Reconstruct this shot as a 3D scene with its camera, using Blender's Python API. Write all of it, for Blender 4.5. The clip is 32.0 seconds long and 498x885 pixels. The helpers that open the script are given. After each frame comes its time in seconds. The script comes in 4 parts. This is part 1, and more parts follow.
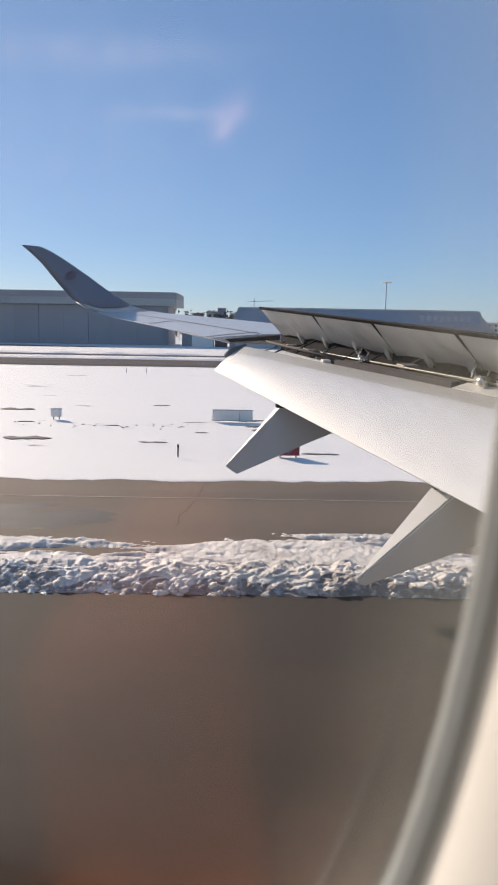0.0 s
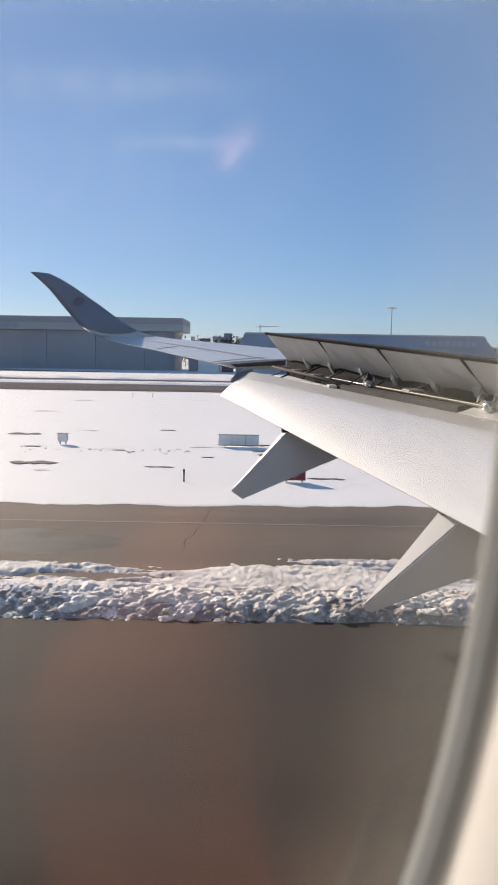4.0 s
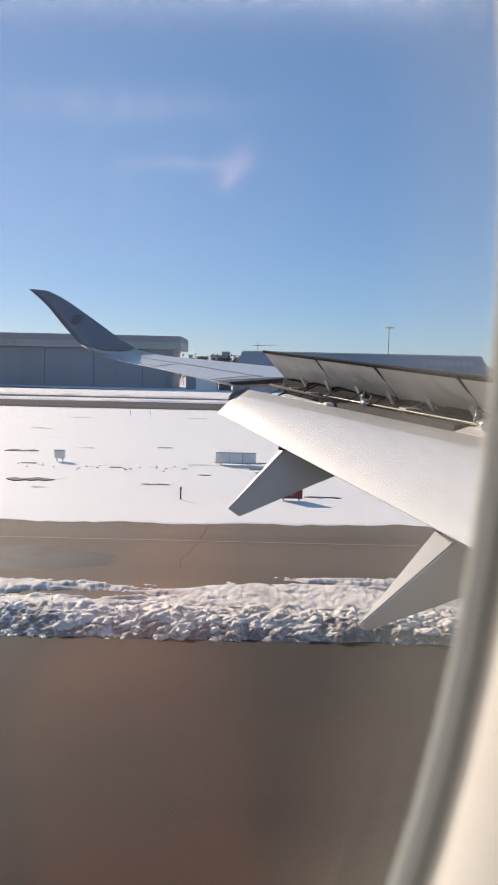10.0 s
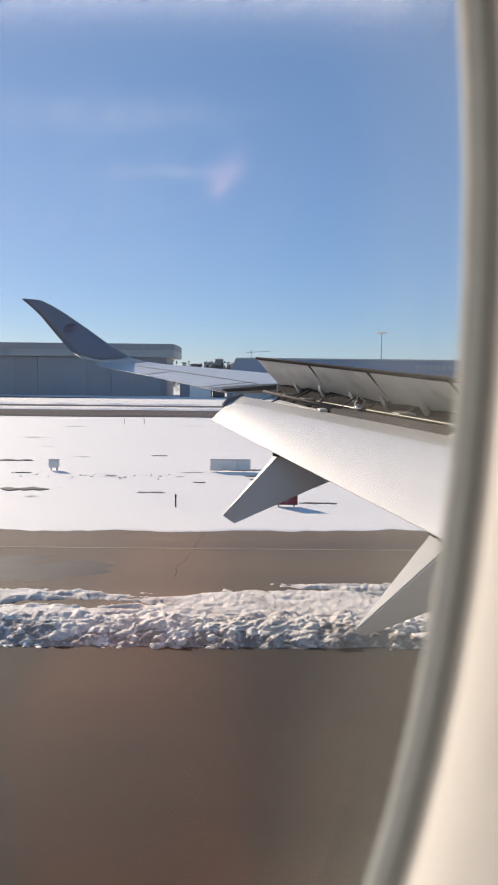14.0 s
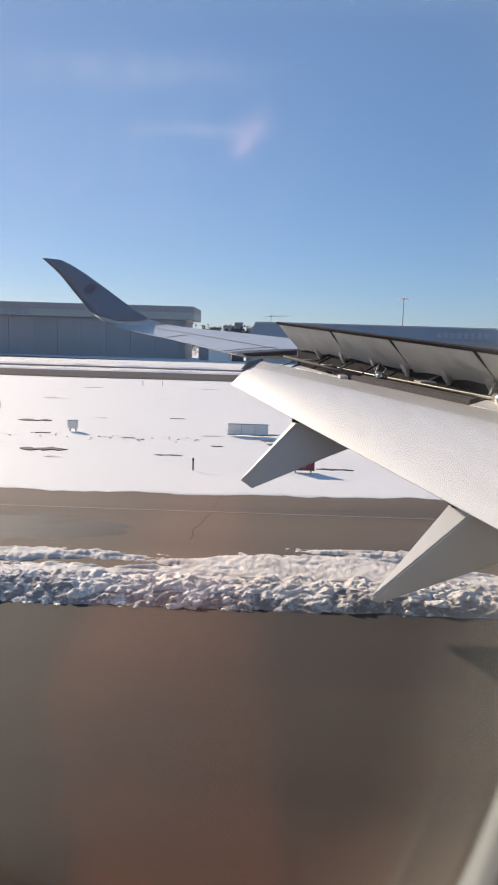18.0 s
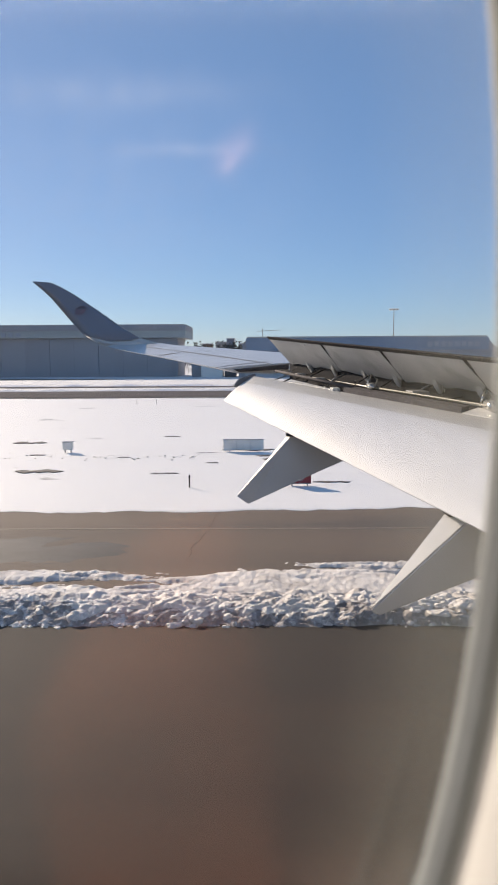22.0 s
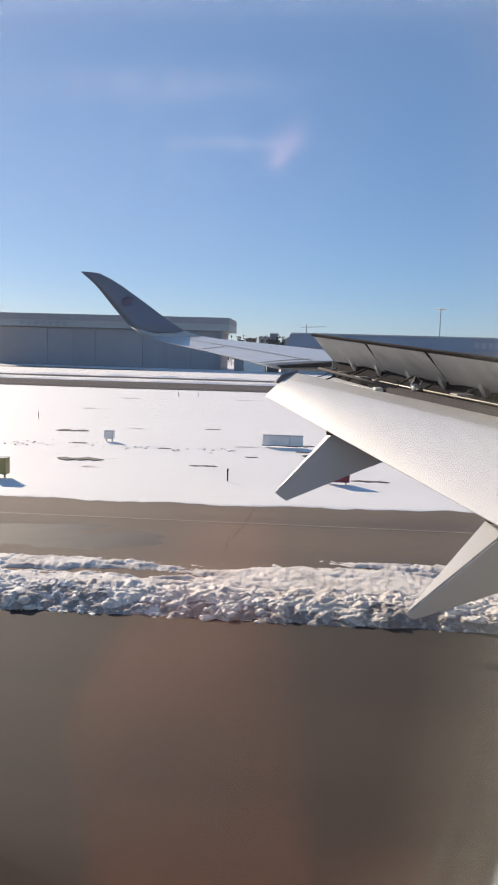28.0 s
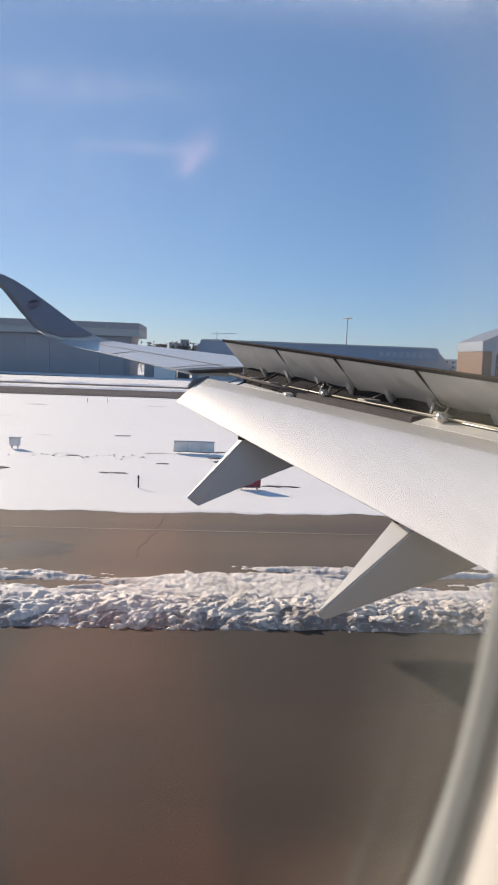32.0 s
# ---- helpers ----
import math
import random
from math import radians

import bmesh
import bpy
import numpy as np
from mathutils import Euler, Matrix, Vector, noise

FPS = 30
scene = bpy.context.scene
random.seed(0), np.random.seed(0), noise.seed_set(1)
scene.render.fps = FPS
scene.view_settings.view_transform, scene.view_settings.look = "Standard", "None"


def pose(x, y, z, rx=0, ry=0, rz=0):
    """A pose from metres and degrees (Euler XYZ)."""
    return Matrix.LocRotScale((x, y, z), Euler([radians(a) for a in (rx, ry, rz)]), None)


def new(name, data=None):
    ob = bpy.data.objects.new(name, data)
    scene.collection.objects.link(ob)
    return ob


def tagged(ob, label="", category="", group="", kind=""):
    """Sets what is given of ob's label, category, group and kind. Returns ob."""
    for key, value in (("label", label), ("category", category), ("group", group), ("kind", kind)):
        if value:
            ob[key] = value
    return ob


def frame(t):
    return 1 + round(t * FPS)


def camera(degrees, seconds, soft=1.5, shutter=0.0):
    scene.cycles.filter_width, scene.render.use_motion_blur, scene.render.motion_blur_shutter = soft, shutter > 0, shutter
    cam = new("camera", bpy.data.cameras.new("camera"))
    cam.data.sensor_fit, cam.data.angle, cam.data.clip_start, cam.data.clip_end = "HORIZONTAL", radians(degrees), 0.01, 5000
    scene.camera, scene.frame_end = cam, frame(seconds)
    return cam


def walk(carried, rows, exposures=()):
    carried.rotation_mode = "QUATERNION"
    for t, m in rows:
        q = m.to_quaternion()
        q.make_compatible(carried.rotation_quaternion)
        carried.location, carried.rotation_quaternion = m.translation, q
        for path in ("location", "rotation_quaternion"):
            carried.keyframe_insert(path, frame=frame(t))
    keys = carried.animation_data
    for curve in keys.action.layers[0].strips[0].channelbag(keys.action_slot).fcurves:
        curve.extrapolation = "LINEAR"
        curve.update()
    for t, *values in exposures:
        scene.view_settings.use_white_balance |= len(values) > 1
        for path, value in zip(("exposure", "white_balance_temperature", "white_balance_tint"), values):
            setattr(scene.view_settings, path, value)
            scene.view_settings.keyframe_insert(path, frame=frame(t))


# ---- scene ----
cam = camera(38.0, 32.0, soft=1.9)
cam.data.dof.use_dof = True
cam.data.dof.focus_distance = 60.0
cam.data.dof.aperture_fstop = 17.0

EYE = 6.0
PATH = [
    (0.0, -0.0117, 0, 5.9983, -8.88, 1.01, -0.24),
    (0.5, -0.0118, 0, 5.9986, -8.67, 0.82, -0.28),
    (1.0, -0.0120, 0, 5.9992, -8.77, 1.15, -0.36),
    (1.5, -0.0116, 0, 5.9997, -8.57, 1.05, -0.37),
    (2.0, -0.0112, 0, 6.0002, -8.64, 1.15, -0.36),
    (2.5, -0.0108, 0, 6.0007, -8.43, 1.24, -0.33),
    (3.0, -0.0102, 0, 6.0013, -8.12, 1.23, -0.07),
    (3.5, -0.0099, 0, 6.0017, -7.42, 1.06, 0.12),
    (5.5, -0.0090, 0, 6.0022, -6.55, 0.96, 0.60),
    (6.0, -0.0113, 0, 6.0007, -6.43, 1.11, 0.53),
    (6.5, -0.0102, 0, 5.9991, -6.31, 1.29, 0.34),
    (7.0, -0.0092, 0, 5.9976, -6.16, 1.05, 0.23),
    (7.5, -0.0095, 0, 5.9961, -5.99, 1.37, 0.25),
    (8.0, -0.0097, 0, 5.9946, -5.89, 1.49, 0.13),
    (8.5, -0.0089, 0, 5.9940, -5.69, 1.46, 0.03),
    (9.0, -0.0082, 0, 5.9937, -5.66, 1.42, -0.02),
    (9.5, -0.0080, 0, 5.9924, -5.58, 1.42, 0.02),
    (10.0, -0.0077, 0, 5.9912, -5.49, 1.31, 0.08),
    (10.5, -0.0065, 0, 5.9900, -5.18, 1.13, 0.09),
    (11.0, -0.0053, 0, 5.9888, -5.19, 1.02, 0.08),
    (11.5, -0.0044, 0, 5.9888, -5.09, 0.93, -0.02),
    (12.0, -0.0036, 0, 5.9888, -5.05, 0.73, -0.15),
    (12.5, -0.0026, 0, 5.9888, -5.13, 0.72, -0.26),
    (13.0, -0.0016, 0, 5.9887, -5.04, 0.64, -0.29),
    (13.5, -0.0015, 0, 5.9889, -5.08, 0.91, -0.28),
    (14.0, -0.0015, 0, 5.9892, -4.95, 0.60, -0.35),
    (14.5, -0.0012, 0, 5.9893, -4.98, 0.73, -0.47),
    (16.5, -0.0092, 0, 5.9949, -7.11, 1.24, -1.58),
    (17.0, -0.0099, 0, 5.9961, -8.27, 1.34, -1.26),
    (17.5, -0.0140, 0, 5.9975, -8.41, 1.40, -0.62),
    (18.0, -0.0279, 0, 5.9990, -7.78, 1.70, 0.98),
    (18.5, -0.0353, 0, 6.0003, -7.00, 1.52, 3.39),
    (19.0, -0.0353, 0, 6.0018, -6.67, 1.10, 4.56),
    (19.5, -0.0302, 0, 6.0031, -6.59, 1.26, 3.83),
    (20.0, -0.0195, 0, 6.0046, -6.46, 0.42, 2.97),
    (20.5, -0.0148, 0, 6.0060, -6.45, 0.05, 2.37),
    (21.0, -0.0101, 0, 6.0074, -6.42, -0.31, 1.85),
    (21.5, -0.0086, 0, 6.0079, -6.55, -0.49, 1.37),
    (22.0, -0.0071, 0, 6.0083, -6.59, -0.32, 0.66),
    (22.5, -0.0065, 0, 6.0046, -6.46, -0.20, 0.01),
    (23.0, -0.0078, 0, 6.0007, -6.24, -0.29, -0.40),
    (23.5, -0.0065, 0, 5.9958, -6.15, -0.53, -0.67),
    (24.0, -0.0071, 0, 5.9911, -6.20, -0.49, -0.88),
    (24.5, -0.0119, 0, 5.9964, -6.92, -0.05, -1.80),
    (26.5, -0.0208, 0, 6.0176, -7.71, 2.64, -4.74),
    (27.0, -0.0176, 0, 6.0285, -7.90, 2.02, -2.67),
    (27.5, -0.0130, 0, 6.0269, -7.66, 1.58, 1.37),
    (28.0, -0.0167, 0, 6.0245, -7.01, 1.62, 3.79),
    (28.5, -0.0204, 0, 6.0220, -6.86, 1.66, 2.68),
    (29.0, -0.0242, 0, 6.0205, -7.17, 1.68, 0.51),
    (29.5, -0.0242, 0, 6.0202, -7.41, 1.48, -0.91),
    (30.0, -0.0226, 0, 6.0192, -7.11, 1.38, -1.47),
    (30.5, -0.0233, 0, 6.0185, -6.84, 1.76, -1.64),
    (31.0, -0.0264, 0, 6.0105, -6.54, 2.07, -2.19),
    (31.5, -0.0248, 0, 6.0080, -6.44, 2.11, -2.89),
    (32.0, -0.0266, 0, 6.0015, -6.28, 2.14, -3.27),
]

walk(cam, [(t, Matrix.Translation((x, y, z)) @ pose(0, 0, 0, 90 + p, 0, h) @ pose(0, 0, 0, 0, 0, r)) for t, x, y, z, p, r, h in PATH],
     exposures=[(0.0, 0.2, 7500, 17), (32.0, 0.2, 7500, 17)])

# ---- sky and sun ----
SUN_AZ, SUN_EL = 37.5, 22.0          # degrees towards the tail from straight out, and up
world = bpy.data.worlds.new("sky")
scene.world = world
world.use_nodes = True
wn = world.node_tree.nodes
sky = wn.new("ShaderNodeTexSky")
sky.sky_type = "NISHITA"
sky.sun_disc = False
sky.sun_elevation = radians(SUN_EL)
sky.sun_rotation = radians(-SUN_AZ)
sky.altitude = 1500
sky.air_density = 1.05
sky.dust_density = 0.6
sky.ozone_density = 6.2
# an even blue haze takes a third of the clear winter sky
haze = wn.new("ShaderNodeMix")
haze.data_type = "RGBA"
haze.inputs[0].default_value = 0.35
haze.inputs[7].default_value = (1.66, 3.90, 7.90, 1)
wn["Background"].inputs["Strength"].default_value = 0.100
world.node_tree.links.new(sky.outputs[0], haze.inputs[6])


# window flare painted into the sky: level streaks, one small knot, a broad glow
def sums(op, a, b=0.0):
    nd = wn.new("ShaderNodeMath")
    nd.operation = op
    for slot, v in ((0, a), (1, b)):
        if isinstance(v, (int, float)):
            nd.inputs[slot].default_value = v
        else:
            world.node_tree.links.new(v, nd.inputs[slot])
    return nd.outputs[0]


way = wn.new("ShaderNodeTexCoord")
xyz = wn.new("ShaderNodeSeparateXYZ")
world.node_tree.links.new(way.outputs["Generated"], xyz.inputs[0])
fore = sums("MAXIMUM", xyz.outputs[1], 0.05)
across, upward = sums("DIVIDE", xyz.outputs[0], fore), sums("DIVIDE", xyz.outputs[2], fore)
mottle = wn.new("ShaderNodeTexNoise")
mottle.inputs["Scale"].default_value, mottle.inputs["Detail"].default_value = 26.0, 4
world.node_tree.links.new(way.outputs["Generated"], mottle.inputs["Vector"])
thick = wn.new("ShaderNodeMapRange")
thick.inputs["From Min"].default_value, thick.inputs["From Max"].default_value = 0.25, 0.75
thick.inputs["To Min"].default_value, thick.inputs["To Max"].default_value = 0.55, 1.45
world.node_tree.links.new(mottle.outputs["Fac"], thick.inputs["Value"])
sky_now = haze.outputs[2]
for u, v, long, wide, slope, amount, tint in ((-0.21, 0.350, 0.17, 0.022, 0.0, 0.30, (3.9, 5.3, 8.2)), (-0.10, 0.277, 0.080, 0.009, 0.0, 0.36, (3.9, 5.2, 8.2)),
                                              (-0.24, 0.235, 0.26, 0.150, 0.0, 0.20, (4.0, 5.6, 8.8)), (-0.031, 0.272, 0.030, 0.017, 0.85, 0.48, (4.9, 5.3, 8.4)),
                                              (-0.037, 0.258, 0.013, 0.007, 0.95, 0.34, (5.6, 5.8, 8.6))):
    du, dv = sums("SUBTRACT", across, u), sums("SUBTRACT", upward, v)
    along = sums("DIVIDE", sums("ADD", sums("MULTIPLY", du, math.cos(slope)), sums("MULTIPLY", dv, math.sin(slope))), long)
    over = sums("DIVIDE", sums("SUBTRACT", sums("MULTIPLY", dv, math.cos(slope)), sums("MULTIPLY", du, math.sin(slope))), wide)
    far = sums("ADD", sums("POWER", sums("ABSOLUTE", along), 2.0), sums("POWER", sums("ABSOLUTE", over), 2.0))
    veil = sums("MULTIPLY", sums("MULTIPLY", sums("EXPONENT", sums("MULTIPLY", far, -1.0)), thick.outputs[0]), amount)
    flare = wn.new("ShaderNodeMix")
    flare.data_type = "RGBA"
    flare.inputs[7].default_value = (*tint, 1)
    world.node_tree.links.new(veil, flare.inputs[0])
    world.node_tree.links.new(sky_now, flare.inputs[6])
    sky_now = flare.outputs[2]
world.node_tree.links.new(sky_now, wn["Background"].inputs["Color"])

sun_dir = Vector((-math.sin(radians(SUN_AZ)) * math.cos(radians(SUN_EL)), math.cos(radians(SUN_AZ)) * math.cos(radians(SUN_EL)), math.sin(radians(SUN_EL))))
sun = new("sun", bpy.data.lights.new("sun", "SUN"))
sun.data.energy, sun.data.angle, sun.data.color = 5.0, radians(0.53), (1.0, 0.925, 0.815)
sun.matrix_world = sun_dir.to_track_quat("Z", "Y").to_matrix().to_4x4()

# ---- materials ----
def mat(name, colour, rough=0.6, metal=0.0, vary=0.15, scale=3.0, bump=0.0, bump_scale=60.0, stretch=(1, 1, 1), second=None, mask=None, coat=0.0, per_object=0.0, spec=0.5):
    """A procedural surface: base colour with variation at two scales, relief, and an optional second colour that shows through in patches."""
    m = bpy.data.materials.new(name)
    m.use_nodes = True
    n, l = m.node_tree.nodes, m.node_tree.links
    b = n["Principled BSDF"]
    co = n.new("ShaderNodeTexCoord")
    mp = n.new("ShaderNodeMapping")
    mp.inputs["Scale"].default_value = stretch
    geo = n.new("ShaderNodeNewGeometry")
    l.new(geo.outputs["Position"], mp.inputs["Vector"])
    big, fine = n.new("ShaderNodeTexNoise"), n.new("ShaderNodeTexNoise")
    for t, s, d in ((big, scale, 5), (fine, scale * 9, 6)):
        t.inputs["Scale"].default_value, t.inputs["Detail"].default_value = s, d
        l.new(mp.outputs[0], t.inputs["Vector"])
    add = n.new("ShaderNodeMath")
    add.operation = "ADD"
    l.new(big.outputs["Fac"], add.inputs[0])
    l.new(fine.outputs["Fac"], add.inputs[1])
    rng = n.new("ShaderNodeMapRange")
    rng.inputs["From Min"].default_value, rng.inputs["From Max"].default_value = 0.7, 1.3
    rng.inputs["To Min"].default_value, rng.inputs["To Max"].default_value = 1 - vary, 1 + vary
    l.new(add.outputs[0], rng.inputs["Value"])
    level = rng.outputs[0]
    if per_object:
        info, jig, mul = n.new("ShaderNodeObjectInfo"), n.new("ShaderNodeMapRange"), n.new("ShaderNodeMath")
        jig.inputs["To Min"].default_value, jig.inputs["To Max"].default_value = 1 - per_object, 1 + per_object
        l.new(info.outputs["Random"], jig.inputs["Value"])
        mul.operation = "MULTIPLY"
        l.new(level, mul.inputs[0])
        l.new(jig.outputs[0], mul.inputs[1])
        level = mul.outputs[0]
    col = n.new("ShaderNodeMix")
    col.data_type, col.blend_type = "RGBA", "MULTIPLY"
    col.inputs[0].default_value = 1.0
    col.inputs[6].default_value = (*colour, 1)
    l.new(level, col.inputs[7])
    out = col.outputs[2]
    if second:
        pat, pmp, ramp, mix = n.new("ShaderNodeTexNoise"), n.new("ShaderNodeMapping"), n.new("ShaderNodeMapRange"), n.new("ShaderNodeMix")
        pmp.inputs["Scale"].default_value = mask["stretch"]
        l.new(geo.outputs["Position"], pmp.inputs["Vector"])
        l.new(pmp.outputs[0], pat.inputs["Vector"])
        pat.inputs["Scale"].default_value, pat.inputs["Detail"].default_value = mask["scale"], mask.get("detail", 5)
        pat.inputs["Roughness"].default_value = mask.get("roughness", 0.5)
        ramp.inputs["From Min"].default_value, ramp.inputs["From Max"].default_value = mask["lo"], mask["hi"]
        l.new(pat.outputs["Fac"], ramp.inputs["Value"])
        mix.data_type = "RGBA"
        l.new(ramp.outputs[0], mix.inputs[0])
        l.new(out, mix.inputs[6])
        mix.inputs[7].default_value = (*second, 1)
        out = mix.outputs[2]
    l.new(out, b.inputs["Base Color"])
    b.inputs["Roughness"].default_value, b.inputs["Metallic"].default_value = rough, metal
    b.inputs["Coat Weight"].default_value = coat
    b.inputs["Specular IOR Level"].default_value = spec
    if bump:
        bt, bp = n.new("ShaderNodeTexNoise"), n.new("ShaderNodeBump")
        bt.inputs["Scale"].default_value, bt.inputs["Detail"].default_value = bump_scale, 6
        l.new(mp.outputs[0], bt.inputs["Vector"])
        bp.inputs["Strength"].default_value, bp.inputs["Distance"].default_value = bump, 0.5 / bump_scale
        l.new(bt.outputs["Fac"], bp.inputs["Height"])
        l.new(bp.outputs[0], b.inputs["Normal"])
    return m


WING = mat("wing_paint", (0.60, 0.592, 0.565), 0.33, vary=0.06, scale=0.8, stretch=(1, 0.25, 1), coat=0.15)
FLAPTOP = mat("flap_upper_beige_paint", (0.475, 0.465, 0.44), 0.45, vary=0.08, scale=0.7, stretch=(2.0, 0.3, 2.0), spec=0.15)
FLAP = mat("flap_paint", (0.605, 0.612, 0.620), 0.52, spec=0.08, vary=0.06, scale=0.5, stretch=(2.5, 0.25, 2.5),
           second=(0.600, 0.595, 0.582), mask=dict(stretch=(2.0, 0.22, 2.0), scale=1.1, lo=0.50, hi=0.72, detail=4))
UNDER = mat("underside_paint", (0.52, 0.52, 0.505), 0.5, vary=0.16, scale=2.2, second=(0.36, 0.36, 0.335), mask=dict(stretch=(1, 1.4, 1), scale=1.6, lo=0.52, hi=0.75))
FAIRING = mat("fairing_paint", (0.560, 0.550, 0.528), 0.42, vary=0.05, scale=1.2)
SEAL = mat("rubber_seal", (0.028, 0.025, 0.027), 0.9, vary=0.2, scale=4, spec=0.05)
# even near-black colour for the bay, ribs, cracks and caps
DARK = mat("near_black", (0.018, 0.019, 0.023), 0.9, 0.0, vary=0.3, scale=5, spec=0.1)
BAYGREY = mat("bay_grey_paint", (0.22, 0.22, 0.21), 0.5, vary=0.2, scale=4)
BRACKET = mat("bracket_paint", (0.62, 0.62, 0.59), 0.5, vary=0.15, scale=9)
STEEL = mat("actuator_steel", (0.55, 0.53, 0.48), 0.25, 0.9, vary=0.15, scale=14)
PRIMER = mat("yellow_primer", (0.24, 0.225, 0.165), 0.5, vary=0.12, scale=8)
WINGLET = mat("winglet_blue_grey", (0.245, 0.235, 0.255), 0.38, vary=0.05, scale=1.0, coat=0.2)
BURGUNDY = mat("burgundy_emblem", (0.235, 0.155, 0.180), 0.4, vary=0.1, scale=6)
# dark grey of the fittings, also painted as shade in the aileron gap
GAPSHADE_FITTING = mat("gap_shade_and_fittings", (0.075, 0.070, 0.072), 0.8, vary=0.15, scale=4, spec=0.1)
LINE = mat("panel_gap", (0.16, 0.16, 0.17), 0.6, vary=0.1, scale=6)
LINING = mat("cream_lining", (0.615, 0.628, 0.625), 0.55, vary=0.02, scale=12, bump=0.05, bump_scale=700)
GASKET = mat("grey_gasket", (0.180, 0.194, 0.192), 0.6, vary=0.06, scale=20)
BEAD = mat("window_bead", (0.235, 0.262, 0.275), 0.7, vary=0.05, scale=20, spec=0.2)
CABIN = mat("cabin_trim", (0.130, 0.115, 0.098), 0.6, vary=0.05, scale=4)
CARPET = mat("cabin_carpet", (0.07, 0.06, 0.058), 0.9, vary=0.3, scale=30, bump=0.3, bump_scale=300)
# cushion colour darkened to offset the lamp's light from above
CUSHION = mat("dimmed_cushion_fabric", (0.16, 0.085, 0.062), 0.9, vary=0.2, scale=30, bump=0.2, bump_scale=500)
FABRIC = mat("seat_fabric", (0.54, 0.21, 0.115), 0.85, vary=0.2, scale=30, bump=0.2, bump_scale=500)
SKIN = mat("fuselage_paint", (0.76, 0.76, 0.76), 0.35, vary=0.04, scale=1.0)

SNOW = mat("snow", (0.92, 0.89, 0.845), 0.7, vary=0.025, scale=0.12, bump=0.10, bump_scale=1.6, stretch=(0.35, 1, 1),
           second=(0.10, 0.085, 0.07), mask=dict(stretch=(0.11, 0.34, 1), scale=1.0, lo=0.640, hi=0.675, detail=9, roughness=0.68))
FARSNOW = mat("far_snow", (0.84, 0.81, 0.775), 0.8, vary=0.08, scale=0.02, bump=0.3, bump_scale=0.5,
              second=(0.22, 0.19, 0.16), mask=dict(stretch=(0.006, 0.03, 1), scale=1.0, lo=0.60, hi=0.64, detail=6))
BERM = mat("ploughed_snow", (0.84, 0.785, 0.725), 0.75, vary=0.14, scale=1.4, bump=0.8, bump_scale=26.0,
           second=(0.42, 0.37, 0.34), mask=dict(stretch=(0.7, 0.7, 1.6), scale=1.3, lo=0.46, hi=0.70, detail=9, roughness=0.7))
ASPHALT = mat("runway_asphalt", (0.032, 0.023, 0.0175), 0.85, vary=0.18, scale=0.5, bump=0.08, bump_scale=40, stretch=(0.12, 1, 1),
              second=(0.022, 0.017, 0.014), mask=dict(stretch=(0.02, 0.5, 1), scale=1.0, lo=0.45, hi=0.65))
SHOULDER = mat("shoulder_asphalt", (0.150, 0.107, 0.079), 0.85, vary=0.2, scale=0.6, bump=0.4, bump_scale=40, stretch=(0.15, 1, 1),
               second=(0.098, 0.076, 0.062), mask=dict(stretch=(0.05, 0.30, 1), scale=1.0, lo=0.46, hi=0.66, detail=5))
TAXIWAY = mat("taxiway_asphalt", (0.140, 0.125, 0.122), 0.95, vary=0.3, scale=0.1, stretch=(0.2, 1, 1), spec=0.02)
WET = mat("wet_asphalt", (0.050, 0.046, 0.045), 0.72, vary=0.3, scale=0.8, stretch=(0.2, 1, 1), bump=0.05, bump_scale=30)
MARKING = mat("faded_marking", (0.24, 0.19, 0.14), 0.7, vary=0.25, scale=2.0)
TREE = mat("winter_foliage", (0.090, 0.094, 0.084), 0.9, vary=0.35, scale=0.4)
BARK = mat("bark", (0.07, 0.055, 0.045), 0.9, vary=0.3, scale=4)
HANGAR_GREY = mat("hangar_cladding", (0.36, 0.35, 0.355), 0.7, vary=0.10, scale=0.15, stretch=(1, 1, 0.2))
HANGAR_BAND = mat("hangar_fascia", (0.44, 0.46, 0.44), 0.6, vary=0.06, scale=0.1)
HANGAR_DOOR = mat("hangar_door", (0.38, 0.37, 0.375), 0.65, vary=0.08, scale=0.2)
HANGAR_BLUE = mat("blue_fascia", (0.26, 0.32, 0.39), 0.55, vary=0.08, scale=0.1)
PALE = mat("pale_plaster", (0.52, 0.50, 0.48), 0.7, vary=0.12, scale=0.4, per_object=0.25)
BRICK = mat("brick_wall", (0.22, 0.14, 0.11), 0.8, vary=0.2, scale=0.8, per_object=0.15)
ROOF = mat("dome_roof", (0.30, 0.33, 0.37), 0.45, 0.3, vary=0.10, scale=0.15)
SNOWROOF = mat("snowy_roof", (0.72, 0.72, 0.74), 0.8, vary=0.15, scale=0.2)
GLAZE = mat("dark_glazing", (0.05, 0.07, 0.09), 0.15, vary=0.3, scale=0.3)
STONE = mat("tower_stone", (0.30, 0.30, 0.33), 0.8, vary=0.15, scale=0.2)
MAST = mat("galvanised_steel", (0.28, 0.29, 0.30), 0.5, 0.5, vary=0.1, scale=2)
LETTER = mat("pale_lettering", (0.34, 0.38, 0.43), 0.5, vary=0.05, scale=2)
RED = mat("red_board", (0.28, 0.03, 0.04), 0.5, vary=0.15, scale=3)
YELLOW = mat("yellow_board", (0.42, 0.33, 0.13), 0.5, vary=0.12, scale=3)
WHITEBOX = mat("white_enamel", (0.82, 0.78, 0.72), 0.5, vary=0.12, scale=3)

